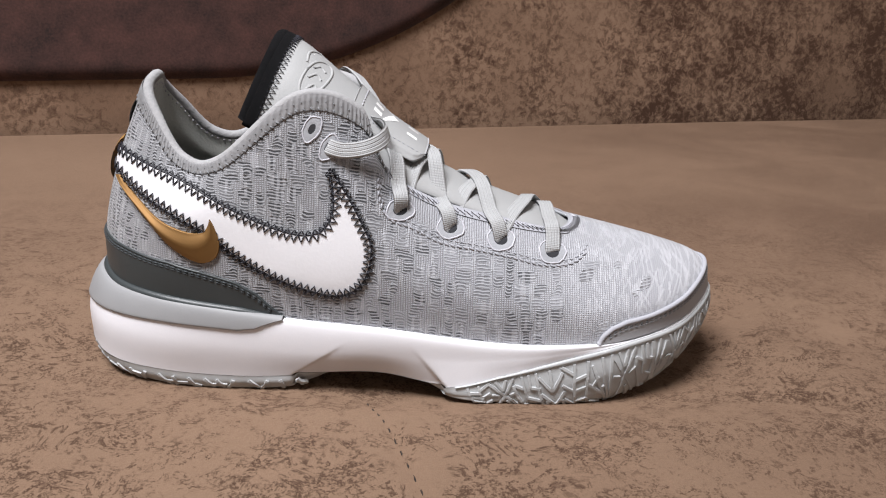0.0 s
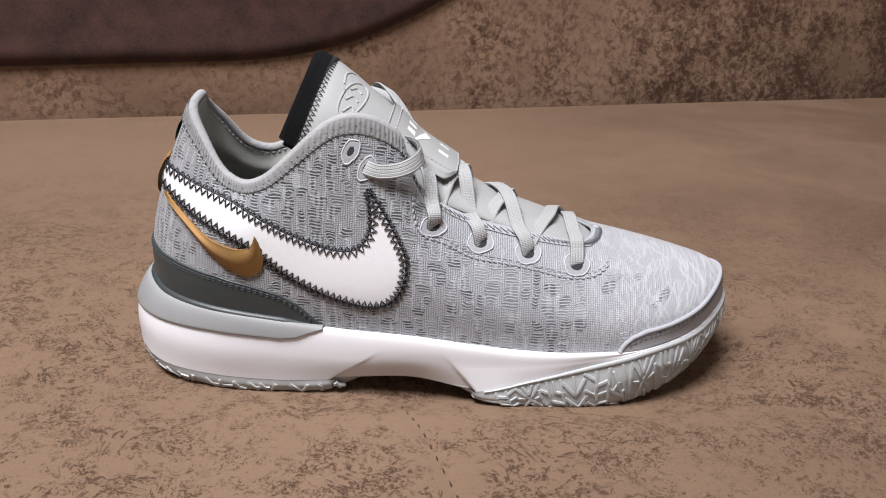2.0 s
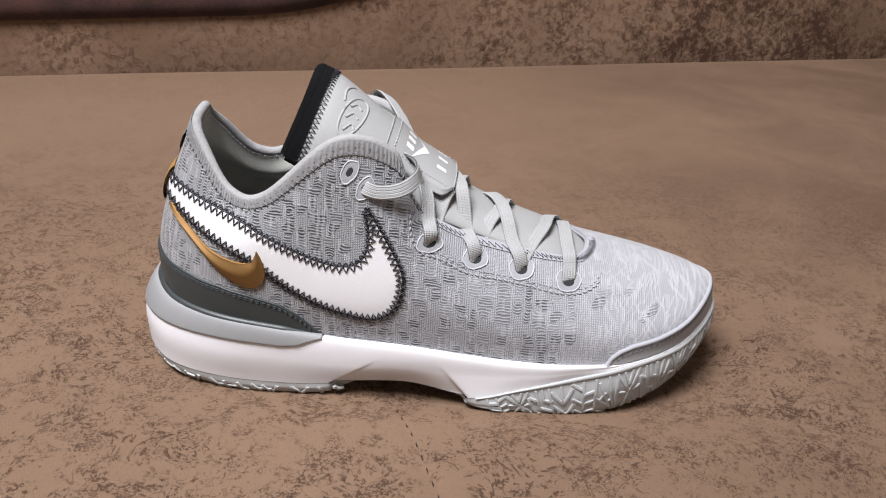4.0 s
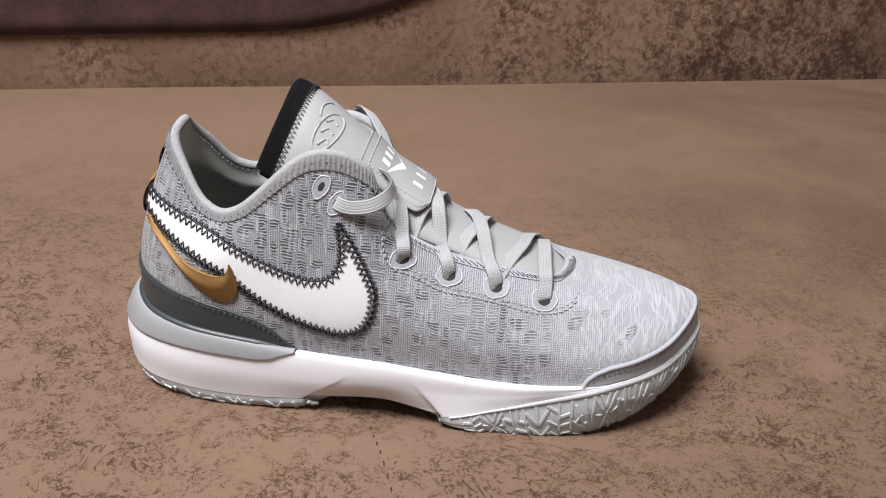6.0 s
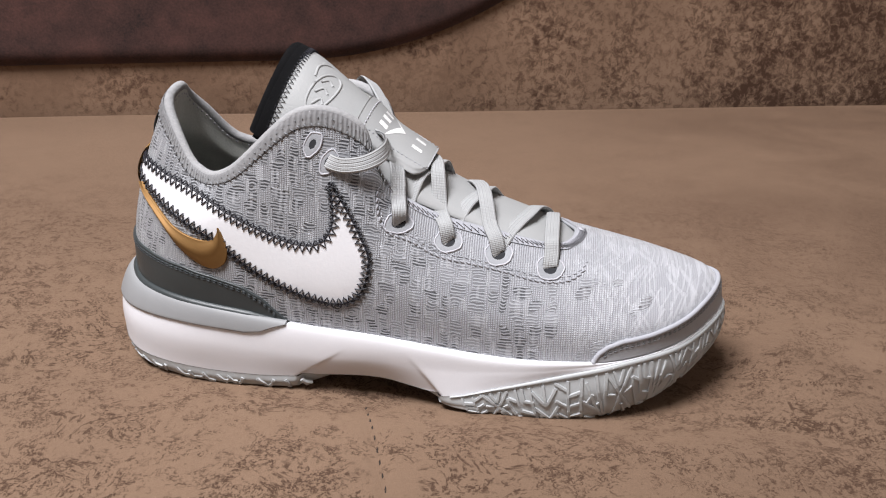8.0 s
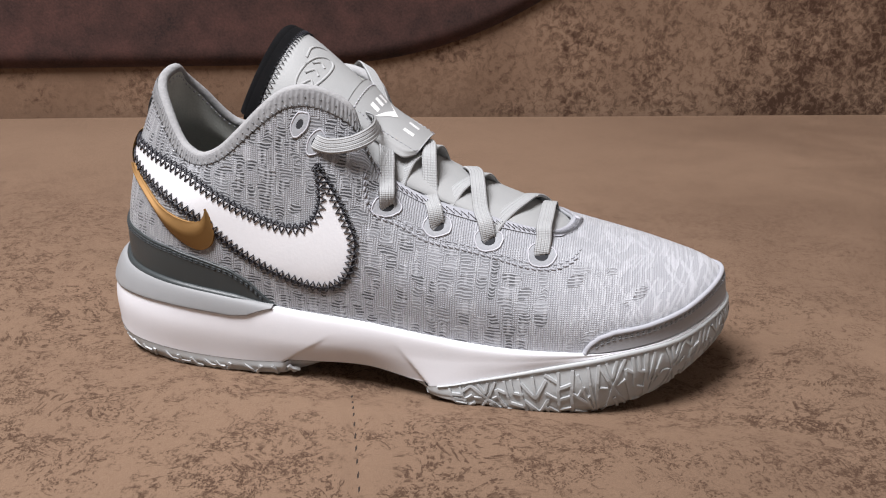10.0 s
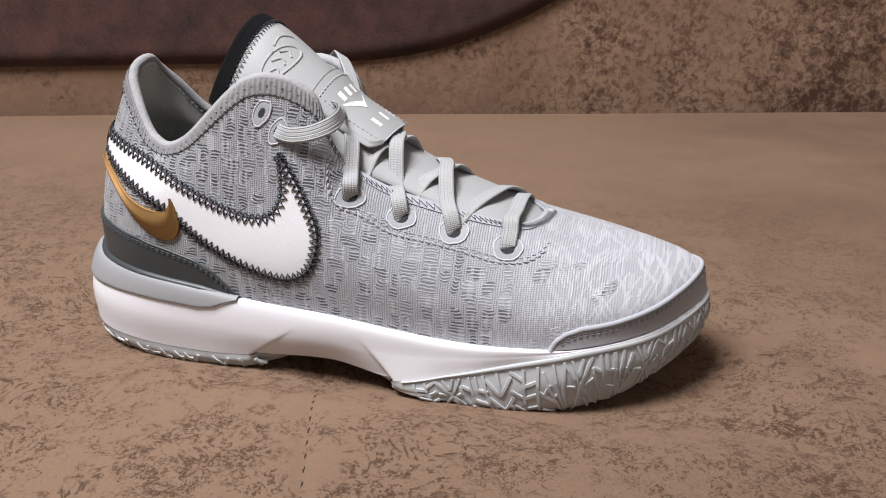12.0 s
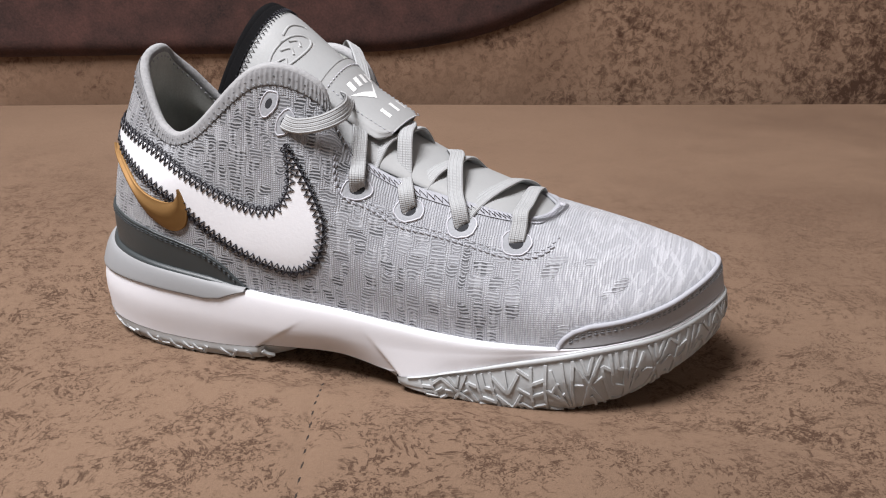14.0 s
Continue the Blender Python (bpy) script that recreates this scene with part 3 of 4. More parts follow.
uu = np.linspace(-7.25, 7.25, 420)
n3 = normals(UPPER, uu, 2.99)
P = loft(UPPER, uu, 3.0) - n3 * 2.4
tube(P * PU, 2.6 * PU, COLLAR, "collar_rim", shoe, "rolled pale grey jersey rim", sides=14, up=n3)
band = np.interp(np.abs(uu), [0, 2, 3, 4, 5, 6, 7, 7.25], [2.80, 2.82, 2.80, 2.78, 2.83, 2.84, 2.86, 2.9])
ur = np.linspace(-7.25, 7.25, 1700)
u, s = net(-7.25, 7.25, 1700, np.interp(ur, uu, band), 3.0, 10)
swell = np.sin(np.linspace(0, np.pi, 10))[None, :] ** 0.5
sheet("collar_band", UPPER, u, s, (0.5 + 0.3 * swell + 0.24 * swell * np.sin(ur * 78)[:, None])[..., None], BAND, "grey ribbed elastic collar binding")
sl = band + 0.012
dashes("collar_stitching", loft(UPPER, uu, sl) + normals(UPPER, uu, sl) * 0.7, GREY_THREAD, 1.3, 2.1, 0.75, norms=normals(UPPER, uu, sl), slant=0.7)
inner = loft(UPPER, uu, 2.93) - normals(UPPER, uu, 2.93) * 5.0
dashes("rim_stitching", inner, PALE_THREAD, 1.6, 1.7, 0.7, norms=-normals(UPPER, uu, 2.93))
sl = 0.45 * band + 0.55 * 3
dashes("collar_stitching", loft(UPPER, uu, sl) + normals(UPPER, uu, sl) * 0.95, GREY_THREAD, 0.7, 3.0, 0.4, norms=normals(UPPER, uu, sl))

# heel pull tab and the gold clip that wraps the heel
u, s = net(-0.6, 0.6, 30, 2.42, 2.80, 14)
sheet("heel_tab", UPPER, u, s, 1.6 * np.sin(np.linspace(0.15, np.pi - 0.15, 14))[None, :, None], BAND, "grey woven heel tab")
t = np.linspace(0, 1, 40)
u, s = net(-0.9, 0.62, 40, 1.32 + 0.35 * t, 2.22 + 0.02 * t, 12)
sheet("heel_clip", UPPER, u, s, 3.2 * np.sqrt(np.sin(np.linspace(0.02, np.pi - 0.02, 12)))[None, :, None], CLIP, "polished gold heel clip")

# swoosh-shaped leather patch with zigzag stitching
SW_TOP = [(-156.5, 104), (-148, 103.7), (-135.4, 100.4), (-115.1, 93.6), (-96.1, 84.7), (-83.1, 78.9), (-70.2, 74.2), (-59.8, 72.6), (-52, 74.8), (-47.4, 82.2), (-47, 91.2), (-48.9, 103)]
SW_LOW = [(-156, 95), (-149.3, 93.2), (-137.9, 87.6), (-122.4, 81), (-111.6, 75.7), (-103.9, 71.6), (-96.4, 65.3), (-86, 58.1), (-70.4, 50.3), (-57.2, 45.9), (-46.6, 43.9),
          (-37.3, 46.2), (-31.2, 53.6), (-29.1, 67), (-33.8, 78.4), (-40.5, 90.5), (-48.9, 103)]
patch_between("side_patch", SW_TOP, SW_LOW, 150, [-0.3, 0.75, 0.95, 1.0, 1.0, 1.0, 1.0, 1.0, 1.0, 1.0, 0.95, 0.75, -0.3], LEATHER, "white leather curved tick patch")
for edge, over, beyond in ((SW_TOP, (0.2, 3.3), (1.9, 0.3)), (SW_LOW, (3.3, 0.2), (0.3, 1.9))):
    zigzag("patch_stitching", edge, *over, 3.3, 0.40, THREAD, 1.45, "black zigzag thread")
    zigzag("patch_stitching", edge, *beyond, 3.3, 0.40, THREAD, 0.95, "black zigzag thread", 1)
    tube(np.array([near(*p, lift=0.75)[0] for p in along(edge, 1.0)]) * PU, 0.5 * PU, THREAD, "patch_edge", shoe, "dark bound edge", sides=5)

# small gold tick
G_TOP = [(-150.5, 92.5), (-147.8, 90.1), (-139.5, 84.8), (-128.3, 77.4), (-116.9, 73.3), (-109.1, 72.3), (-105.1, 74.5), (-103.3, 79)]
G_LOW = [(-150.5, 92.5), (-147.5, 88.0), (-142.8, 83.3), (-132.9, 75.3), (-122.9, 66.2), (-113.7, 60.1), (-106.6, 58.2), (-101, 61.1), (-99.1, 68), (-101.3, 75.4), (-103.3, 79)]
patch_between("gold_tick", G_TOP, G_LOW, 90, [-0.3, 1.5, 2.0, 2.5, 3.0, 3.3, 2.9, 2.6, 2.3, 2.0, 1.5, -0.3], GOLD, "moulded gold metal tick with a bevelled face")

# ---- eyelets and eyestay ----
LACED = [(-16.4, 83.6), (7.7, 75.1), (32.3, 69.5), (57.7, 63.7)]
COLLARED = [(-57.1, 120.4), (-49.3, 112.2)]


def mirrored(p):
    q = np.array(p, float)
    q[..., 1] = 2 * MID - q[..., 1]
    return q


def eyelet(x, z, rx, rz, tilt, open_):
    th = np.linspace(0, 2 * np.pi, 28, endpoint=False)
    c, s_ = math.cos(radians(tilt)), math.sin(radians(tilt))
    ex = lambda k: [(x + k * (rx * np.cos(a) * c - rz * np.sin(a) * s_), z + k * (rx * np.cos(a) * s_ + rz * np.sin(a) * c)) for a in th]
    wobble = 1 + 0.045 * np.sin(3 * th + x) + 0.035 * np.sin(5 * th + 2 * z) + 0.02 * np.sin(11 * th)
    outer = np.array([near(x + (p - x) * w, z + (q - z) * w, lift=0.3)[0] for (p, q), w in zip(ex(1.0), wobble)])
    mids = np.array([near(*p, lift=0.45)[0] for p in ex(0.8)])
    inn = np.array([near(*p, lift=0.3)[0] for p in ex(open_)])
    mid = near(x, z, 0.25)[0]
    for flip in (False, True):
        f = mirrored if flip else (lambda q: np.array(q))
        ring_ = tube(f(outer) * PU, 0.42 * PU, PALE_THREAD, "eyelet", shoe, "pale embroidered eyelet", sides=7, closed=True)
        V = np.concatenate([f(outer), f(mids), f(inn)])
        n = len(th)
        link_mesh("surround", V * PU, np.concatenate([[(a, (a + 1) % n, n + (a + 1) % n, n + a) for a in range(n)], [(n + a, n + (a + 1) % n, 2 * n + (a + 1) % n, 2 * n + a) for a in range(n)]]),
                  EYESTAY, ring_, label="grey padded surround")
        # flat disc on the uncut upper; its dark colour stands for shade inside
        V = np.concatenate([f(inn), [f(mid)]])
        link_mesh("hole_shade", V * PU, [(a, (a + 1) % n, n) for a in range(n)], HOLE, ring_, label="dark disc for the shade inside the eyelet")


for x, z in LACED:
    eyelet(x, z - 1.0, 6.6, 4.5, -8, 0.5)
eyelet(*COLLARED[0], 3.7, 6.2, -28, 0.40)
eyelet(*COLLARED[1], 3.7, 6.2, -28, 0.5)

uu = np.linspace(6.9, 17.1, 300)
span = np.linalg.norm(loft(UPPER, uu, 3.0) - loft(UPPER, uu, 2.7), axis=-1) / 0.3
reach = 6.4 * (0.25 + 0.75 * smooth01((np.abs(uu - 12) - 0.8) / 1.2))
u, s = net(6.9, 17.1, 300, 3.0 - reach / span, 3.0, 8)
sheet("eyestay_binding", UPPER, u, s, 0.6, PIPING, "pale lilac-grey eyestay binding")
P = loft(UPPER, uu, 3.0) - normals(UPPER, uu, 2.99) * 0.5
tube(P * PU, 0.9 * PU, EYESTAY, "eyestay_edge", shoe, sides=8)
uz = np.linspace(6.95, 12.4, 120)
reach = np.where(np.arange(120) % 2 == 0, 5.4, 1.2)
zz = 3.0 - reach / np.interp(uz, uu, span)
tube((loft(UPPER, uz, zz) + normals(UPPER, uz, zz) * 0.75) * PU, 0.28 * PU, PALE_THREAD, "eyestay_stitching", shoe, "pale zigzag thread", sides=5)
SEAM = [(-27.1, 98), (-26, 88), (-21, 79), (-10.3, 74.6), (3.4, 68), (19.7, 64.8), (36.2, 61.4), (52.8, 57.6), (63.9, 57.4), (71, 59.5), (75.5, 63)]
sp = np.array([near(*p, lift=0.35)[0] for p in along(SEAM, 1.0)])
dashes("seam_cord", sp, PIPING, 2.6, 0.5, 0.6, slant=0.4, label="twisted pale seam thread")
sp = np.array([near(x + 0.6, z + 1.9, lift=0.2)[0] for x, z in along(SEAM, 1.0)])
dashes("seam_cord", sp, PIPING, 2.0, 1.2, 0.4, slant=0.3)

# ---- tongue ----
TC = 421.0
T_MID = [(78, 64), (52, 75), (29, 83), (8, 92), (-9, 102.5), (-24, 117.5), (-37, 130.5), (-50, 141), (-64.5, 152.5), (-75.5, 158.5)]
T_MIDY = [417, 418, 419, 420, 421, 421.5, 422.5, 424, 425.5, 427]
T_WIDE = [18, 24, 26, 27, 28, 29, 30, 32, 32, 29]
T_DROP = [(0, -4), (0, -5), (-1, -6), (-2, -8), (-4, -12), (-7, -20), (-9, -28), (-11, -33), (-14, -38), (-17, -39)]
TT = np.concatenate([np.array(T_MID, float), np.array(T_WIDE, float)[:, None], np.array(T_DROP, float), np.array(T_MIDY, float)[:, None]], 1)


def tongue_point(a, b):
    """a: 0 at the throat to 9 at the tip; b: -1 on the near edge to 1 on the far edge."""
    a, b = np.broadcast_arrays(np.asarray(a, float), np.asarray(b, float))
    q = spline(TT, np.clip(a, 0, 9))
    fall = 1 - np.cos(b * np.pi / 2)
    return np.stack([q[..., 0] + q[..., 3] * fall, q[..., 5] + q[..., 2] * np.sin(b * np.pi / 2), q[..., 1] + q[..., 4] * fall], -1)


def tongue_normal(a, b, h=0.02):
    n = np.cross(tongue_point(a, np.asarray(b) + h) - tongue_point(a, np.asarray(b) - h), tongue_point(np.clip(np.asarray(a) + h, 0, 9), b) - tongue_point(np.clip(np.asarray(a) - h, 0, 9), b))
    return n * FACE / (np.linalg.norm(n, axis=-1)[..., None] + 1e-9)


FACE = 1.0
FACE = 1.0 if tongue_normal(5.0, 0.0)[2] > 0 else -1.0


def tongue_slab(name, a0, a1, b0, b1, out, inn, na, nb, mat, label, parent=None, round_end=0.0):
    """A closed slab on the tongue from inn to out pattern units over its face."""
    t = np.linspace(-1, 1, nb)
    a = np.linspace(a0, a1, na)[:, None] + 0 * t[None]
    b = (b0 + b1) / 2 + (b1 - b0) / 2 * t[None] + 0 * a
    if round_end:
        f = np.clip((a - a0) / (a1 - a0), 0, 1)
        b = (b0 + b1) / 2 + (b - (b0 + b1) / 2) * (1 - round_end * np.clip(1 - f / 0.14, 0, 1) ** 2)
    n = tongue_normal(a, b)
    o = np.asarray(out, float) if np.ndim(out) == 0 else np.asarray(out, float)[:, None, None]
    soft = (1 - 0.5 * np.clip((np.abs(t) - 0.93) / 0.07, 0, 1))[None, :, None]
    P, Q = tongue_point(a, b) + n * o * soft, tongue_point(a, b) + n * (inn if np.ndim(inn) == 0 else np.asarray(inn)[:, None, None])
    V = np.concatenate([P, Q[:, ::-1]], 1)
    m = 2 * nb
    f = [list(q) for q in quads(na, m, False, True)]
    f += [list(range(m))[::-1], list(range((na - 1) * m, na * m))]
    return link_mesh(name, V.reshape(-1, 3) * PU, f, mat, parent or shoe, label=label)


tongue = tongue_slab("tongue", 0, 8.85, -1, 1, 0.0, -5, 120, 41, TONGUE, "smooth pale grey padded tongue")
hem = np.linspace(0, 1, 30)
tongue_slab("tongue_hem", 8.55, 9.0, -1.03, 1.03, 1.0 * np.sqrt(np.clip(1 - hem**6, 0, 1)) - 0.2, -7.5 + 5 * hem**4, 30, 61, BLACK, "black mesh hem round the tongue", tongue)
rb = np.linspace(-1.0, 1.0, 80)
rn = tongue_normal(8.9 + 0 * rb, rb)
rd = tongue_point(8.98 + 0 * rb, rb) - tongue_point(8.6 + 0 * rb, rb)
rd /= np.linalg.norm(rd, axis=1)[:, None]
tube((tongue_point(8.97 + 0 * rb, rb) - rn * 3.2 + rd * 0.8) * PU, 3.9 * PU, BLACK, "hem_roll", tongue, "soft black roll at the tongue's tip", sides=12, up=rn)
kb = np.linspace(-1, 1, 96)
ka = np.where(np.arange(96) % 2 == 0, 8.32, 8.58)
tube((tongue_point(ka, kb) + tongue_normal(ka, kb) * 0.7) * PU, 0.36 * PU, THREAD, "hem_stitching", tongue, "black zigzag thread", sides=5)


def tongue_line(name, pts, r, mat, lift, label="", parent=None):
    p = along(pts, 0.05)
    return tube((tongue_point(p[:, 0], p[:, 1]) + tongue_normal(p[:, 0], p[:, 1]) * lift) * PU, r * PU, mat, name, parent or tongue, label, sides=6)


# raised emblem on the tongue: plain looping strokes
loop = [(7.42 + 0.30 * math.cos(w) - 0.16 * math.sin(w), -0.36 + 0.26 * math.sin(w)) for w in np.linspace(0, 2 * math.pi, 15)]
for pts in (loop, [(7.58, -0.56), (7.40, -0.46), (7.30, -0.50)], [(7.62, -0.44), (7.44, -0.35), (7.28, -0.38)], [(7.58, -0.31), (7.42, -0.23), (7.26, -0.26)],
            [(7.80, -0.30), (7.86, -0.16), (7.72, -0.04), (7.58, 0.02)]):
    tongue_line("emblem_stroke", pts, 0.75, TONGUE, -0.2)
for a in (6.15, 5.95):
    bb = np.linspace(-0.55, 0.55, 60)
    dashes("tongue_stitching", tongue_point(a + 0 * bb, bb) + tongue_normal(a + 0 * bb, bb) * (0.3 if a > 6 else 2.5), PALE_THREAD, 1.5, 1.0, 0.4, tongue, norms=tongue_normal(a + 0 * bb, bb))

# tongue tag, loose at its lower end
ta = np.linspace(0, 1, 50)
rise = 2.2 + 4.5 * (1 - smooth01(ta / 0.6))
tag = tongue_slab("tongue_tag", 3.95, 6.2, -0.58, 0.44, rise, rise - 2.0, 50, 25, TONGUE, "pale grey leather tongue tag", shoe, 0.35)


def tag_print(corners, label):
    """A flat printed mark between four (a, b) corners."""
    c = np.array(corners, float)
    f, g_ = np.meshgrid(np.linspace(0, 1, 6), np.linspace(0, 1, 6), indexing="ij")
    q = c[0] * ((1 - f) * (1 - g_))[..., None] + c[1] * (f * (1 - g_))[..., None] + c[2] * (f * g_)[..., None] + c[3] * ((1 - f) * g_)[..., None]
    lift = 2.2 + 4.5 * (1 - smooth01((q[..., 0] - 3.95) / 2.3 / 0.6)) + 0.12
    V = tongue_point(q[..., 0], q[..., 1]) + tongue_normal(q[..., 0], q[..., 1]) * lift[..., None]
    link_mesh("printed_mark", V.reshape(-1, 3) * PU, quads(6, 6), PRINT, tag, label=label)


for k in range(4):
    b = -0.27 + 0.135 * k
    tag_print([(5.32, b), (5.60, b), (5.60, b + 0.07), (5.32, b + 0.07)], "white printed bar")
tag_print([(5.22, -0.30), (5.32, -0.34), (5.02, -0.02), (4.84, -0.08)], "white printed tick stroke")
tag_print([(4.84, -0.08), (5.02, -0.02), (5.56, 0.32), (5.54, 0.30)], "white printed tick stroke")
for b in (-0.24, -0.03, 0.18):
    tag_print([(4.30, b), (4.58, b), (4.58, b + 0.06), (4.30, b + 0.06)], "white printed bar")
bb = np.concatenate([np.full(30, -0.44), np.linspace(-0.44, 0.40, 30), np.full(30, 0.40)])
aa = np.concatenate([np.linspace(5.8, 3.95, 30), np.full(30, 3.95), np.linspace(3.95, 5.8, 30)])
lift = 2.2 + 4.5 * (1 - smooth01((aa - 3.95) / 2.3 / 0.6)) + 0.1
dashes("tag_stitching", tongue_point(aa, bb) + tongue_normal(aa, bb) * lift[:, None], PIPING, 1.4, 1.1, 0.3, tag, norms=tongue_normal(aa, bb))

# ---- laces ----


def band_of(name, pts, norms, width, label, thick=1.7):
    """A flat braided lace through 3D pattern points, facing the given normals."""
    p, n = np.asarray(pts, float), np.asarray(norms, float)
    m = 14 * len(p)
    uq = np.linspace(0, len(p) - 1, m)
    c, nn = spline(p, uq), spline(n, uq)
    t = np.gradient(c, axis=0)
    t /= np.linalg.norm(t, axis=1)[:, None]
    nn -= (nn * t).sum(1)[:, None] * t
    nn /= np.linalg.norm(nn, axis=1)[:, None]
    side = np.cross(t, nn)
    x = np.linspace(-1, 1, 25)
    top = 0.5 * thick * np.sqrt(np.clip(1 - x**8, 0, 1)) * (0.72 + 0.28 * np.abs(np.cos(x * np.pi * 2.5)))
    prof = np.concatenate([np.stack([x, top], 1), np.stack([x[::-1], -0.5 * thick * np.sqrt(np.clip(1 - x[::-1] ** 8, 0, 1))], 1)])
    V = c[:, None] + side[:, None] * (prof[None, :, :1] * width / 2) + nn[:, None] * prof[None, :, 1:]
    k = len(prof)
    d = np.concatenate([[0], np.cumsum(np.linalg.norm(np.diff(c, axis=0), axis=1))])
    uv = np.stack([np.repeat(d[:, None], k, 1), np.repeat(prof[None, :, 0] * width / 2, m, 0)], -1) * PU
    f = [list(q) for q in quads(m, k, False, True)] + [list(range(k))[::-1], list(range((m - 1) * k, m * k))]
    return link_mesh(name, V.reshape(-1, 3) * PU, f, LACE, laces, uv.reshape(-1, 2), label)


laces = new("laces")
laces.parent = shoe
bpy.context.view_layer.update()
tagged(laces, "flat pale grey braided laces")


def crown(x):
    """Height of the tongue's ridge at x."""
    p = np.array(T_MID)[::-1]
    return float(np.interp(x, p[:, 0], p[:, 1]))


def strap(i, j, high, flip):
    """From eyelet i on the near side over the tongue to the far edge by eyelet j."""
    (x0, z0), (x1, z1) = LACED[i], LACED[j]
    e, n0 = near(x0, z0, 0)
    l1, m1 = near(x0 + (x1 - x0) * 0.10, z0 + 4.2, 1.6 + high)
    edge_y = 394.0
    z_edge = z0 + 9.5
    xm = (x0 + x1) / 2
    pts = [e + (0.3, 4, -3.5), e + n0 * 0.6 + (0, 0, -0.6), l1, (x0 + (x1 - x0) * 0.22, edge_y + 0.5, z_edge + 0.7 + high * 0.6),
           (x0 + (x1 - x0) * 0.36, 406, crown(xm) + 1.2 + high), (xm, TC, crown(xm) + 2.6 + high), (x0 + (x1 - x0) * 0.72, 433, crown(xm) + 0.6 + high),
           (x0 + (x1 - x0) * 0.9, 442, z1 + 5), (x1, 446, z1 + 1)]
    nr = [n0, n0, n0, (0, -0.62, 0.8), (0, -0.3, 1), (0, 0, 1), (0, 0.3, 1), (0, 0.7, 0.7), (0, 0.9, 0.4)]
    p, q = np.array(pts, float), np.array(nr, float)
    if flip:
        p, q = mirrored(p), q * (1, -1, 1)
    band_of("strap", p, q, 7.4, "")


strap(3, 3, 0.6, False)
for i in (2, 1):
    strap(i, i - 1, 1.8, False)
for i in (3, 2, 1):
    strap(i, i - 1, 0.0, True)
for flip in (False, True):
    f, g_ = (mirrored, np.array([1, -1, 1])) if flip else ((lambda q: np.array(q, float)), np.array([1, 1, 1]))
    e, n0 = near(*LACED[0], 0)
    p = np.array([e + (0, 4, -3.5), e + n0 * 0.6 + (0, 0, -0.6), e + n0 * 2 + (-0.2, 0.3, 4.5), (-17.5, 387.5, 94), (-19, 394, 104), (-23, 404, 110), (-29, 413, 116)])
    q = np.array([n0, n0, n0, (0.1, -0.8, 0.6), (0.3, -0.5, 0.8), (0.5, -0.2, 0.85), (0.6, 0, 0.8)])
    band_of("strap", f(p), q * g_, 7.4, "")
e, n0 = near(*COLLARED[1], 0)
band_of("strap", [e + (-3, 5, 1), e + n0 * 0.8 + (0.5, 0, 0.3), e + n0 * 3 + (7, 0.5, -1.2), e + n0 * 3.2 + (16, 1, 0), (-26.5, 382, 115), (-23.5, 389, 117.5), (-25, 397, 119.5), (-30, 406, 120.5), (-36, 414, 123)],
        [n0, n0, (0, -1, 0.25), (0, -1, 0.35), (0.55, -0.8, 0.35), (1, 0, 0.35), (0.8, 0.45, 0.45), (0.5, 0.2, 0.8), (0.4, 0, 0.9)], 7.4, "")
band_of("strap", [(-30, 430, 122), (-36, 440, 129), (-43, 450, 135), (-49, 458, 136), (-53, 461, 131), (-55, 460, 122), (-52, 455, 114)],
        [(0.5, 0, 0.9), (0.5, 0, 0.9), (0.4, 0.2, 0.9), (0.2, 0.7, 0.7), (0, 1, 0.2), (0, 1, 0), (0, 1, -0.2)], 7.4, "")

# ---- midsole ----
M_IN = [(x + (3 if x < -140 else -3 if x > 120 else 0), y + (4 if y < 410 else 0), z) for x, y, z in BITE]
M_TOP = [(-171, 417, 41), (-167, 397, 41), (-152, 379, 39), (-126, 368, 37), (-92, 365, 33.5), (-58, 365, 29.5), (-25, 365, 27), (8, 365, 23),
         (35, 365, 21), (62, 365, 21.5), (95, 370.2, 23.4), (127.5, 386.4, 28.4), (148.8, 417, 34.4)]
M_MID = [(-179, 417, 24), (-174, 396, 23), (-157, 376, 22), (-128, 365, 20), (-92, 363, 18), (-58, 363.5, 15), (-25, 364, 15), (8, 364, 12),
         (36, 364, 14), (62, 364.5, 17.5), (95, 369.8, 23), (127.7, 386.1, 28), (149, 417, 34)]
M_LOW = [(-179, 417, 6), (-174, 396, 5), (-157, 377, 3), (-128, 367, 2), (-92, 365, 1), (-60, 366, 2), (-25, 367, 3), (8, 363, -1),
         (36, 364, 6), (62, 365, 14), (94, 369, 22.6), (128, 385.8, 27.6), (149.3, 417, 33.6)]
MIDSOLE = np.array([ring(r) for r in (M_IN, M_TOP, M_MID, M_LOW)])


def arch(P):
    """The arch is cut back between two creases, on both sides."""
    x, y, z = P[..., 0], P[..., 1], P[..., 2]
    left, right = -67 + (z - 2) * 1.36, 8 - (z + 1) * 0.79
    cut = 3.2 * np.clip(np.minimum((x - left) / 1.8, (right - x) / 1.8), 0, 1) * np.clip((23 - z) / 23, 0, 1) ** 2
    Q = P.copy()
    Q[..., 1] += np.where(y < MID, cut, -cut)
    return Q


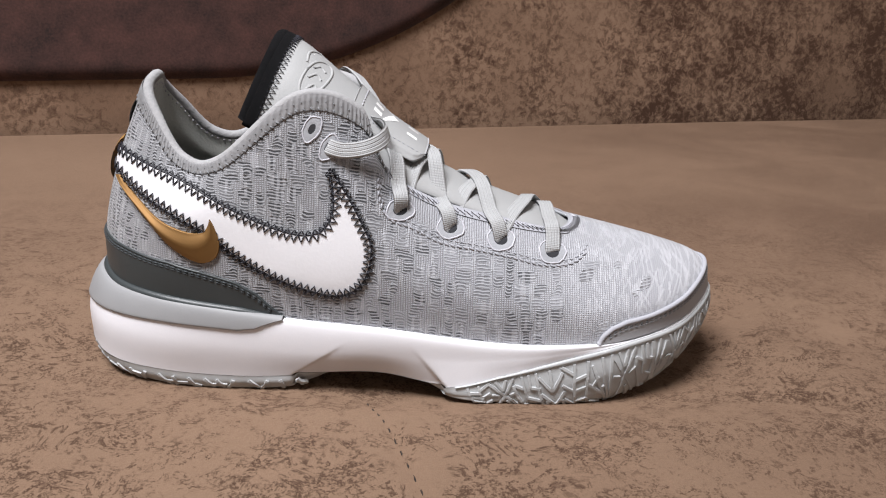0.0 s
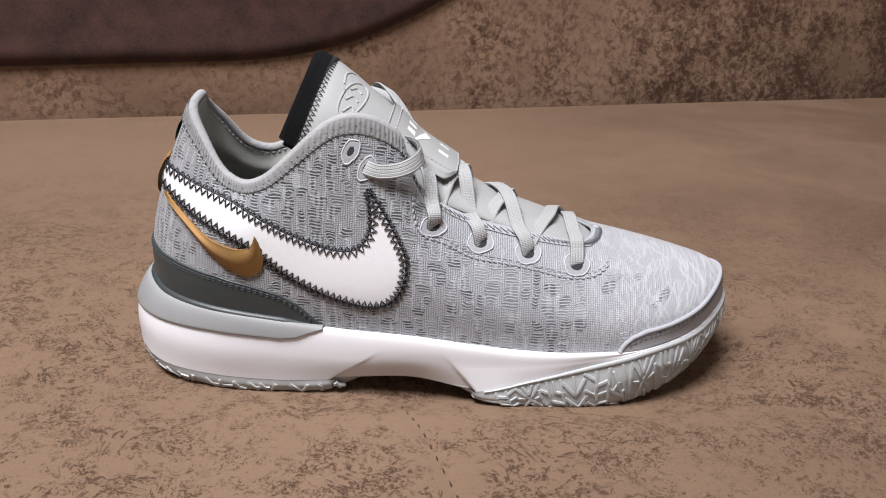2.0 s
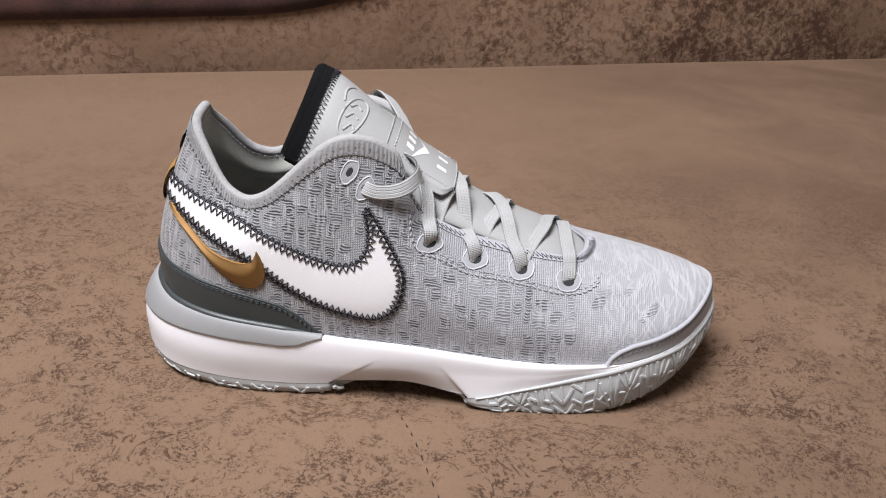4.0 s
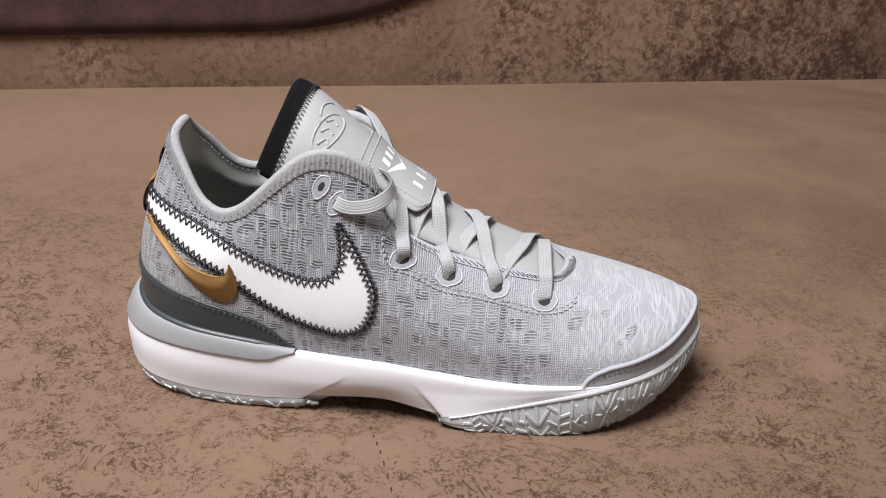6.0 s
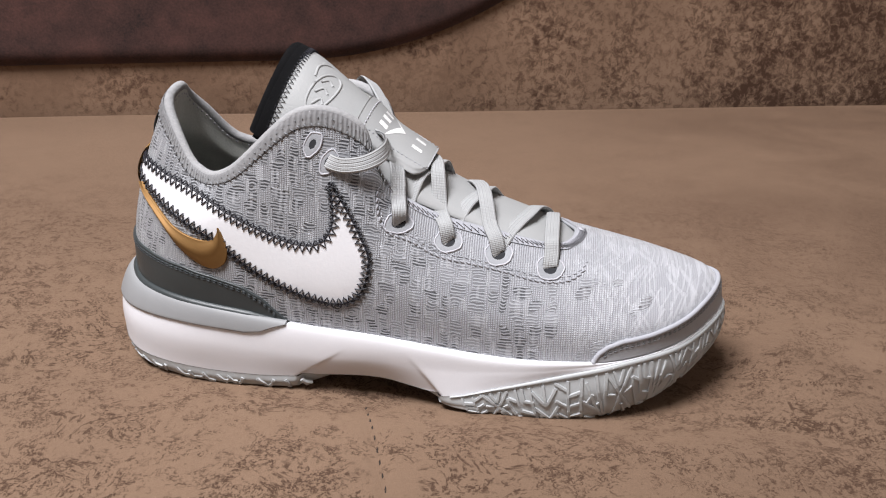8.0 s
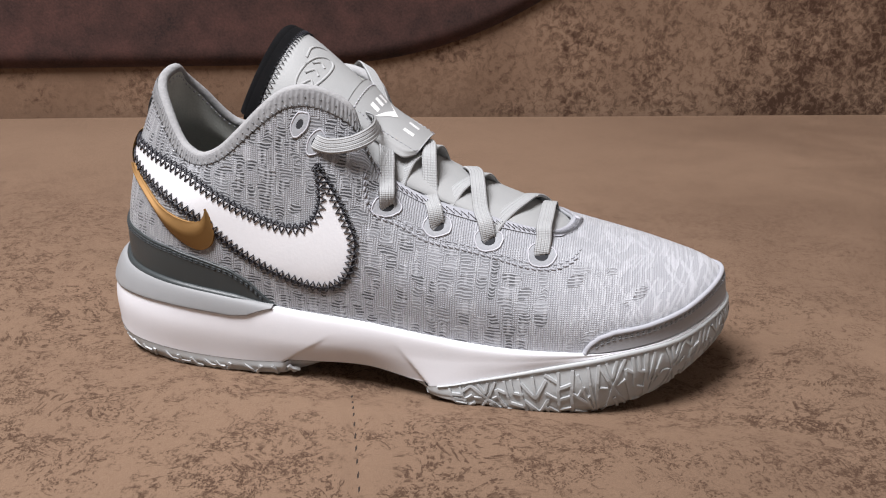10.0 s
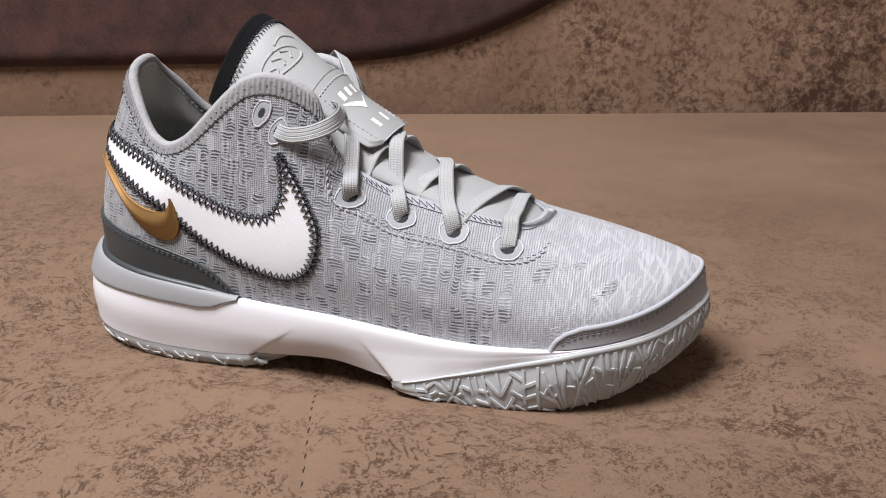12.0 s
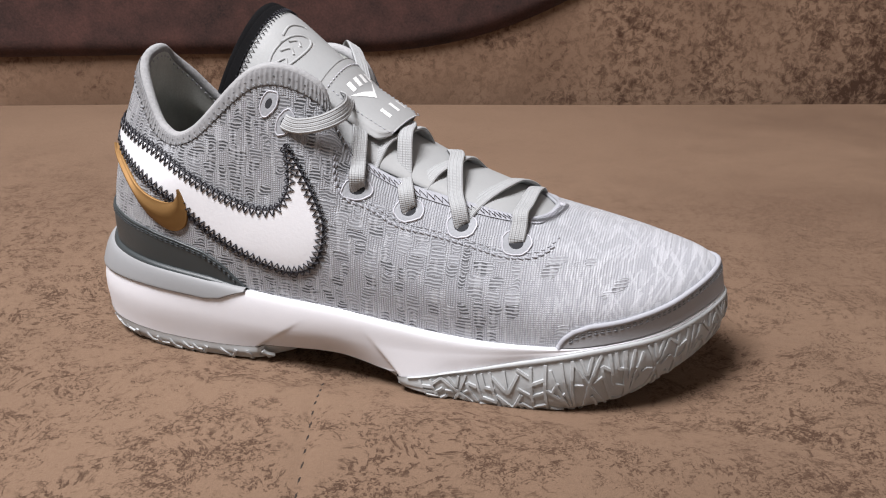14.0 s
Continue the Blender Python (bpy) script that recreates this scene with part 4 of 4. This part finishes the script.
u, s = net(0, 24, 700, 0, 3, 90)
P = arch(loft(MIDSOLE, u, s))
link_mesh("midsole", P.reshape(-1, 3) * PU, quads(700, 90, False, False, True), WHITE, shoe, label="white foam midsole")
uu = np.linspace(-4.62, 4.62, 220)
low = np.interp(np.abs(uu), [0, 1, 2, 3, 4, 4.25, 4.62], [1.93, 1.80, 1.68, 1.58, 1.56, 1.45, 1.0])
u, s = net(-4.62, 4.62, 220, 0.55, low, 40)
lift = np.interp(np.linspace(0, 1, 40), [0, 0.3, 0.94, 0.985, 1], [0.2, 1.2, 1.4, 1.0, -0.4])[None, :, None] * (1.0 if normals(MIDSOLE, 4.0, 1.5)[1] < 0 else -1.0)
sheet("heel_foam_band", MIDSOLE, u, s, lift, GREY_FOAM, "grey foam band round the heel")

# ---- outsole ----
O_MID = [(-177, 417, -1), (-171, 397, -1.5), (-154, 378, -3), (-126, 368, -3.6), (-91, 366, -3.8), (-61, 368, -2), (-25, 384, 1.5), (9, 364, -5),
         (38, 364, -4), (64, 364, -1), (95, 368.5, 7), (128, 385.5, 14), (150.5, 417, 24)]
O_LOW = [(-166, 417, -5.5), (-163, 400, -6), (-148, 384, -7.6), (-122, 374, -7.8), (-90, 372, -7.6), (-62, 374, -6), (-25, 392, 0), (10, 369, -7),
         (40, 369, -10.5), (65, 370, -11.5), (95, 377, -9.5), (123, 392, 0), (145, 417, 13)]
O_IN = [(x * 0.8, 417 + (y - 417) * 0.3, z) for x, y, z in O_LOW]
OUTSOLE = np.array([ring(r) for r in (M_LOW, O_MID, O_LOW, O_IN)])
u, s = net(0, 24, 500, 0, 3, 60)
P = loft(OUTSOLE, u, s) + normals(OUTSOLE, u, s) * -0.2
P = np.where((P[..., :1] > -66) & (P[..., :1] < 7), arch(P + (0, 0, 0)), P)
outsole = link_mesh("outsole", P.reshape(-1, 3) * PU, quads(500, 60, False, False, True), RUBBER, shoe, label="pale grey rubber outsole with raised maze tread")
NS = -1.0 if normals(OUTSOLE, 9.0, 1.0)[1] > 0 else 1.0
uu = np.linspace(7.15, 16.85, 240)
wide = np.interp(12 - np.abs(uu - 12), [7.15, 8, 9, 10, 11, 12], [0.02, 0.13, 0.17, 0.2, 0.22, 0.24])
u, s = net(7.15, 16.85, 240, -0.0, wide, 8)
sheet("outsole_rim", OUTSOLE, u, np.clip(s, 0, 3), NS * np.array([-0.3, 0.9, 1.1, 1.2, 1.2, 1.1, 0.8, -0.4])[None, :, None], RUBBER, "smooth rubber rim").parent = outsole


def rib(u0, s0, u1, s1, tall=1.0, wide=0.75):
    """One raised bar of the tread, flat on top, with steep flanks."""
    n = 7
    uq, sq = np.linspace(u0, u1, n), np.linspace(s0, s1, n)
    c, nn = loft(OUTSOLE, uq, sq), normals(OUTSOLE, uq, sq) * NS
    t = np.gradient(c, axis=0)
    t /= np.linalg.norm(t, axis=1)[:, None] + 1e-9
    side = np.cross(t, nn)
    V = np.stack([c - side * wide * 1.15 - nn * 0.5, c - side * wide * 0.8 + nn * tall, c + side * wide * 0.8 + nn * tall, c + side * wide * 1.15 - nn * 0.5], 1)
    f = [list(q) for q in quads(n, 4)] + [[3, 2, 1, 0], [4 * n - 4, 4 * n - 3, 4 * n - 2, 4 * n - 1]]
    link_mesh("tread_bar", V.reshape(-1, 3) * PU, f, RUBBER, outsole, smooth=False)


rng = random.Random(4)


def pace(a):
    """Stations per pattern unit along the sole."""
    return 0.1 / float(np.linalg.norm(loft(OUTSOLE, a + 0.1, 1.0) - loft(OUTSOLE, a, 1.0)))


# the tread is laid out in cells, each with one of five motifs: ladders, crosses, chevrons, hooks and fans
LADDER = [(0, 0, 0.15, 1), (0.5, 0, 0.6, 1), (0.05, 0.25, 0.52, 0.3), (0.08, 0.5, 0.55, 0.55), (0.1, 0.75, 0.58, 0.8), (0.5, 0.2, 1, 0), (0.55, 0.55, 1, 0.35), (0.6, 0.9, 1, 0.7)]
CROSS = [(0, 0, 1, 1), (0, 1, 1, 0), (0.3, 0, 0.5, 0.3), (0.7, 0, 0.52, 0.3), (0, 0.4, 0.3, 0.5), (0.7, 0.5, 1, 0.45), (0.35, 1, 0.5, 0.7)]
CHEVRON = [(0, 0.1, 0.5, 0.45), (0.5, 0.45, 1, 0.1), (0, 0.5, 0.5, 0.85), (0.5, 0.85, 1, 0.5), (0.5, 0, 0.5, 0.45), (0.1, 1, 0.2, 0.68), (0.8, 0.68, 0.9, 1)]
HOOK = [(0.1, 0, 0, 1), (0, 0.35, 0.35, 0.3), (0.35, 0.3, 0.4, 0), (0.05, 0.7, 0.55, 0.6), (0.55, 0.6, 0.65, 0), (0.3, 0.95, 0.8, 0.85), (0.8, 0.85, 1, 0.2), (0.65, 0.3, 0.95, 0.2)]
FAN = [(0.1, 1, 0, 0), (0.15, 1, 0.4, 0), (0.2, 1, 0.8, 0.1), (0.35, 0.75, 1, 0.45), (0.22, 0.55, 0.38, 0.6), (0.5, 0.95, 1, 0.85), (0.55, 0.35, 0.8, 0.55)]
a, last = 7.35, None
while a < 12.9:
    cell = rng.uniform(10.0, 13.0) * pace(a)
    motif = rng.choice([m for m in (LADDER, CROSS, CHEVRON, HOOK, FAN) if m is not last])
    last, turned, lean = motif, rng.random() < 0.5, rng.uniform(-0.15, 0.15)
    for x0, h0, x1, h1 in motif:
        if turned:
            x0, x1 = 1 - x0, 1 - x1
        rib(a + cell * (x0 + lean * h0), 0.22 + 1.7 * h0, a + cell * (x1 + lean * h1), 0.22 + 1.7 * h1, 1.05, rng.uniform(0.68, 0.85))
    a += cell * 0.98
a = 0.6
while a < 4.95:
    k = pace(a)
    rib(a, 0.5, a + rng.uniform(-4, 5) * k, rng.uniform(1.4, 1.9), 0.9, 0.95)
    if rng.random() < 0.8:
        rib(a, rng.uniform(0.6, 1.2), a + rng.uniform(4, 9) * k, rng.uniform(0.7, 1.6), 0.9, 0.9)
    a += rng.uniform(5, 9) * k

# insole
th = loft(UPPER, np.linspace(0, 24, 121)[:-1], 0.05)
th = MID * np.array([0, 1, 0]) + (th - MID * np.array([0, 1, 0])) * (0.94, 0.9, 1)
V = np.concatenate([th, [(-14, MID, 30)]])
link_mesh("insole", V * PU, [(k, (k + 1) % 120, 120) for k in range(120)], HOLE, shoe, label="dark insole")

# seam across the seat, stitched; a dark tube stands for the groove's shade
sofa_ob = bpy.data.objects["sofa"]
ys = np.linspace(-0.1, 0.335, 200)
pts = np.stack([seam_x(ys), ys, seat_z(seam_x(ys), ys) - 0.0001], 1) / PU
tube(pts * PU - (0, 0, 0.0003), 0.0007, grained("seam_shade_brown", (0.02, 0.012, 0.008), 0.95, 1500), "seam_shade_line", sofa_ob, "dark line for the shade in the seat's sunken seam", sides=6)
dashes("seam_stitching", pts, grained("seam_thread", (0.045, 0.026, 0.018), 0.8, 1500), 3.5, 2.2, 0.4, sofa_ob, norms=np.tile([0.0, 0.0, 1.0], (200, 1)), label="dark brown stitching")
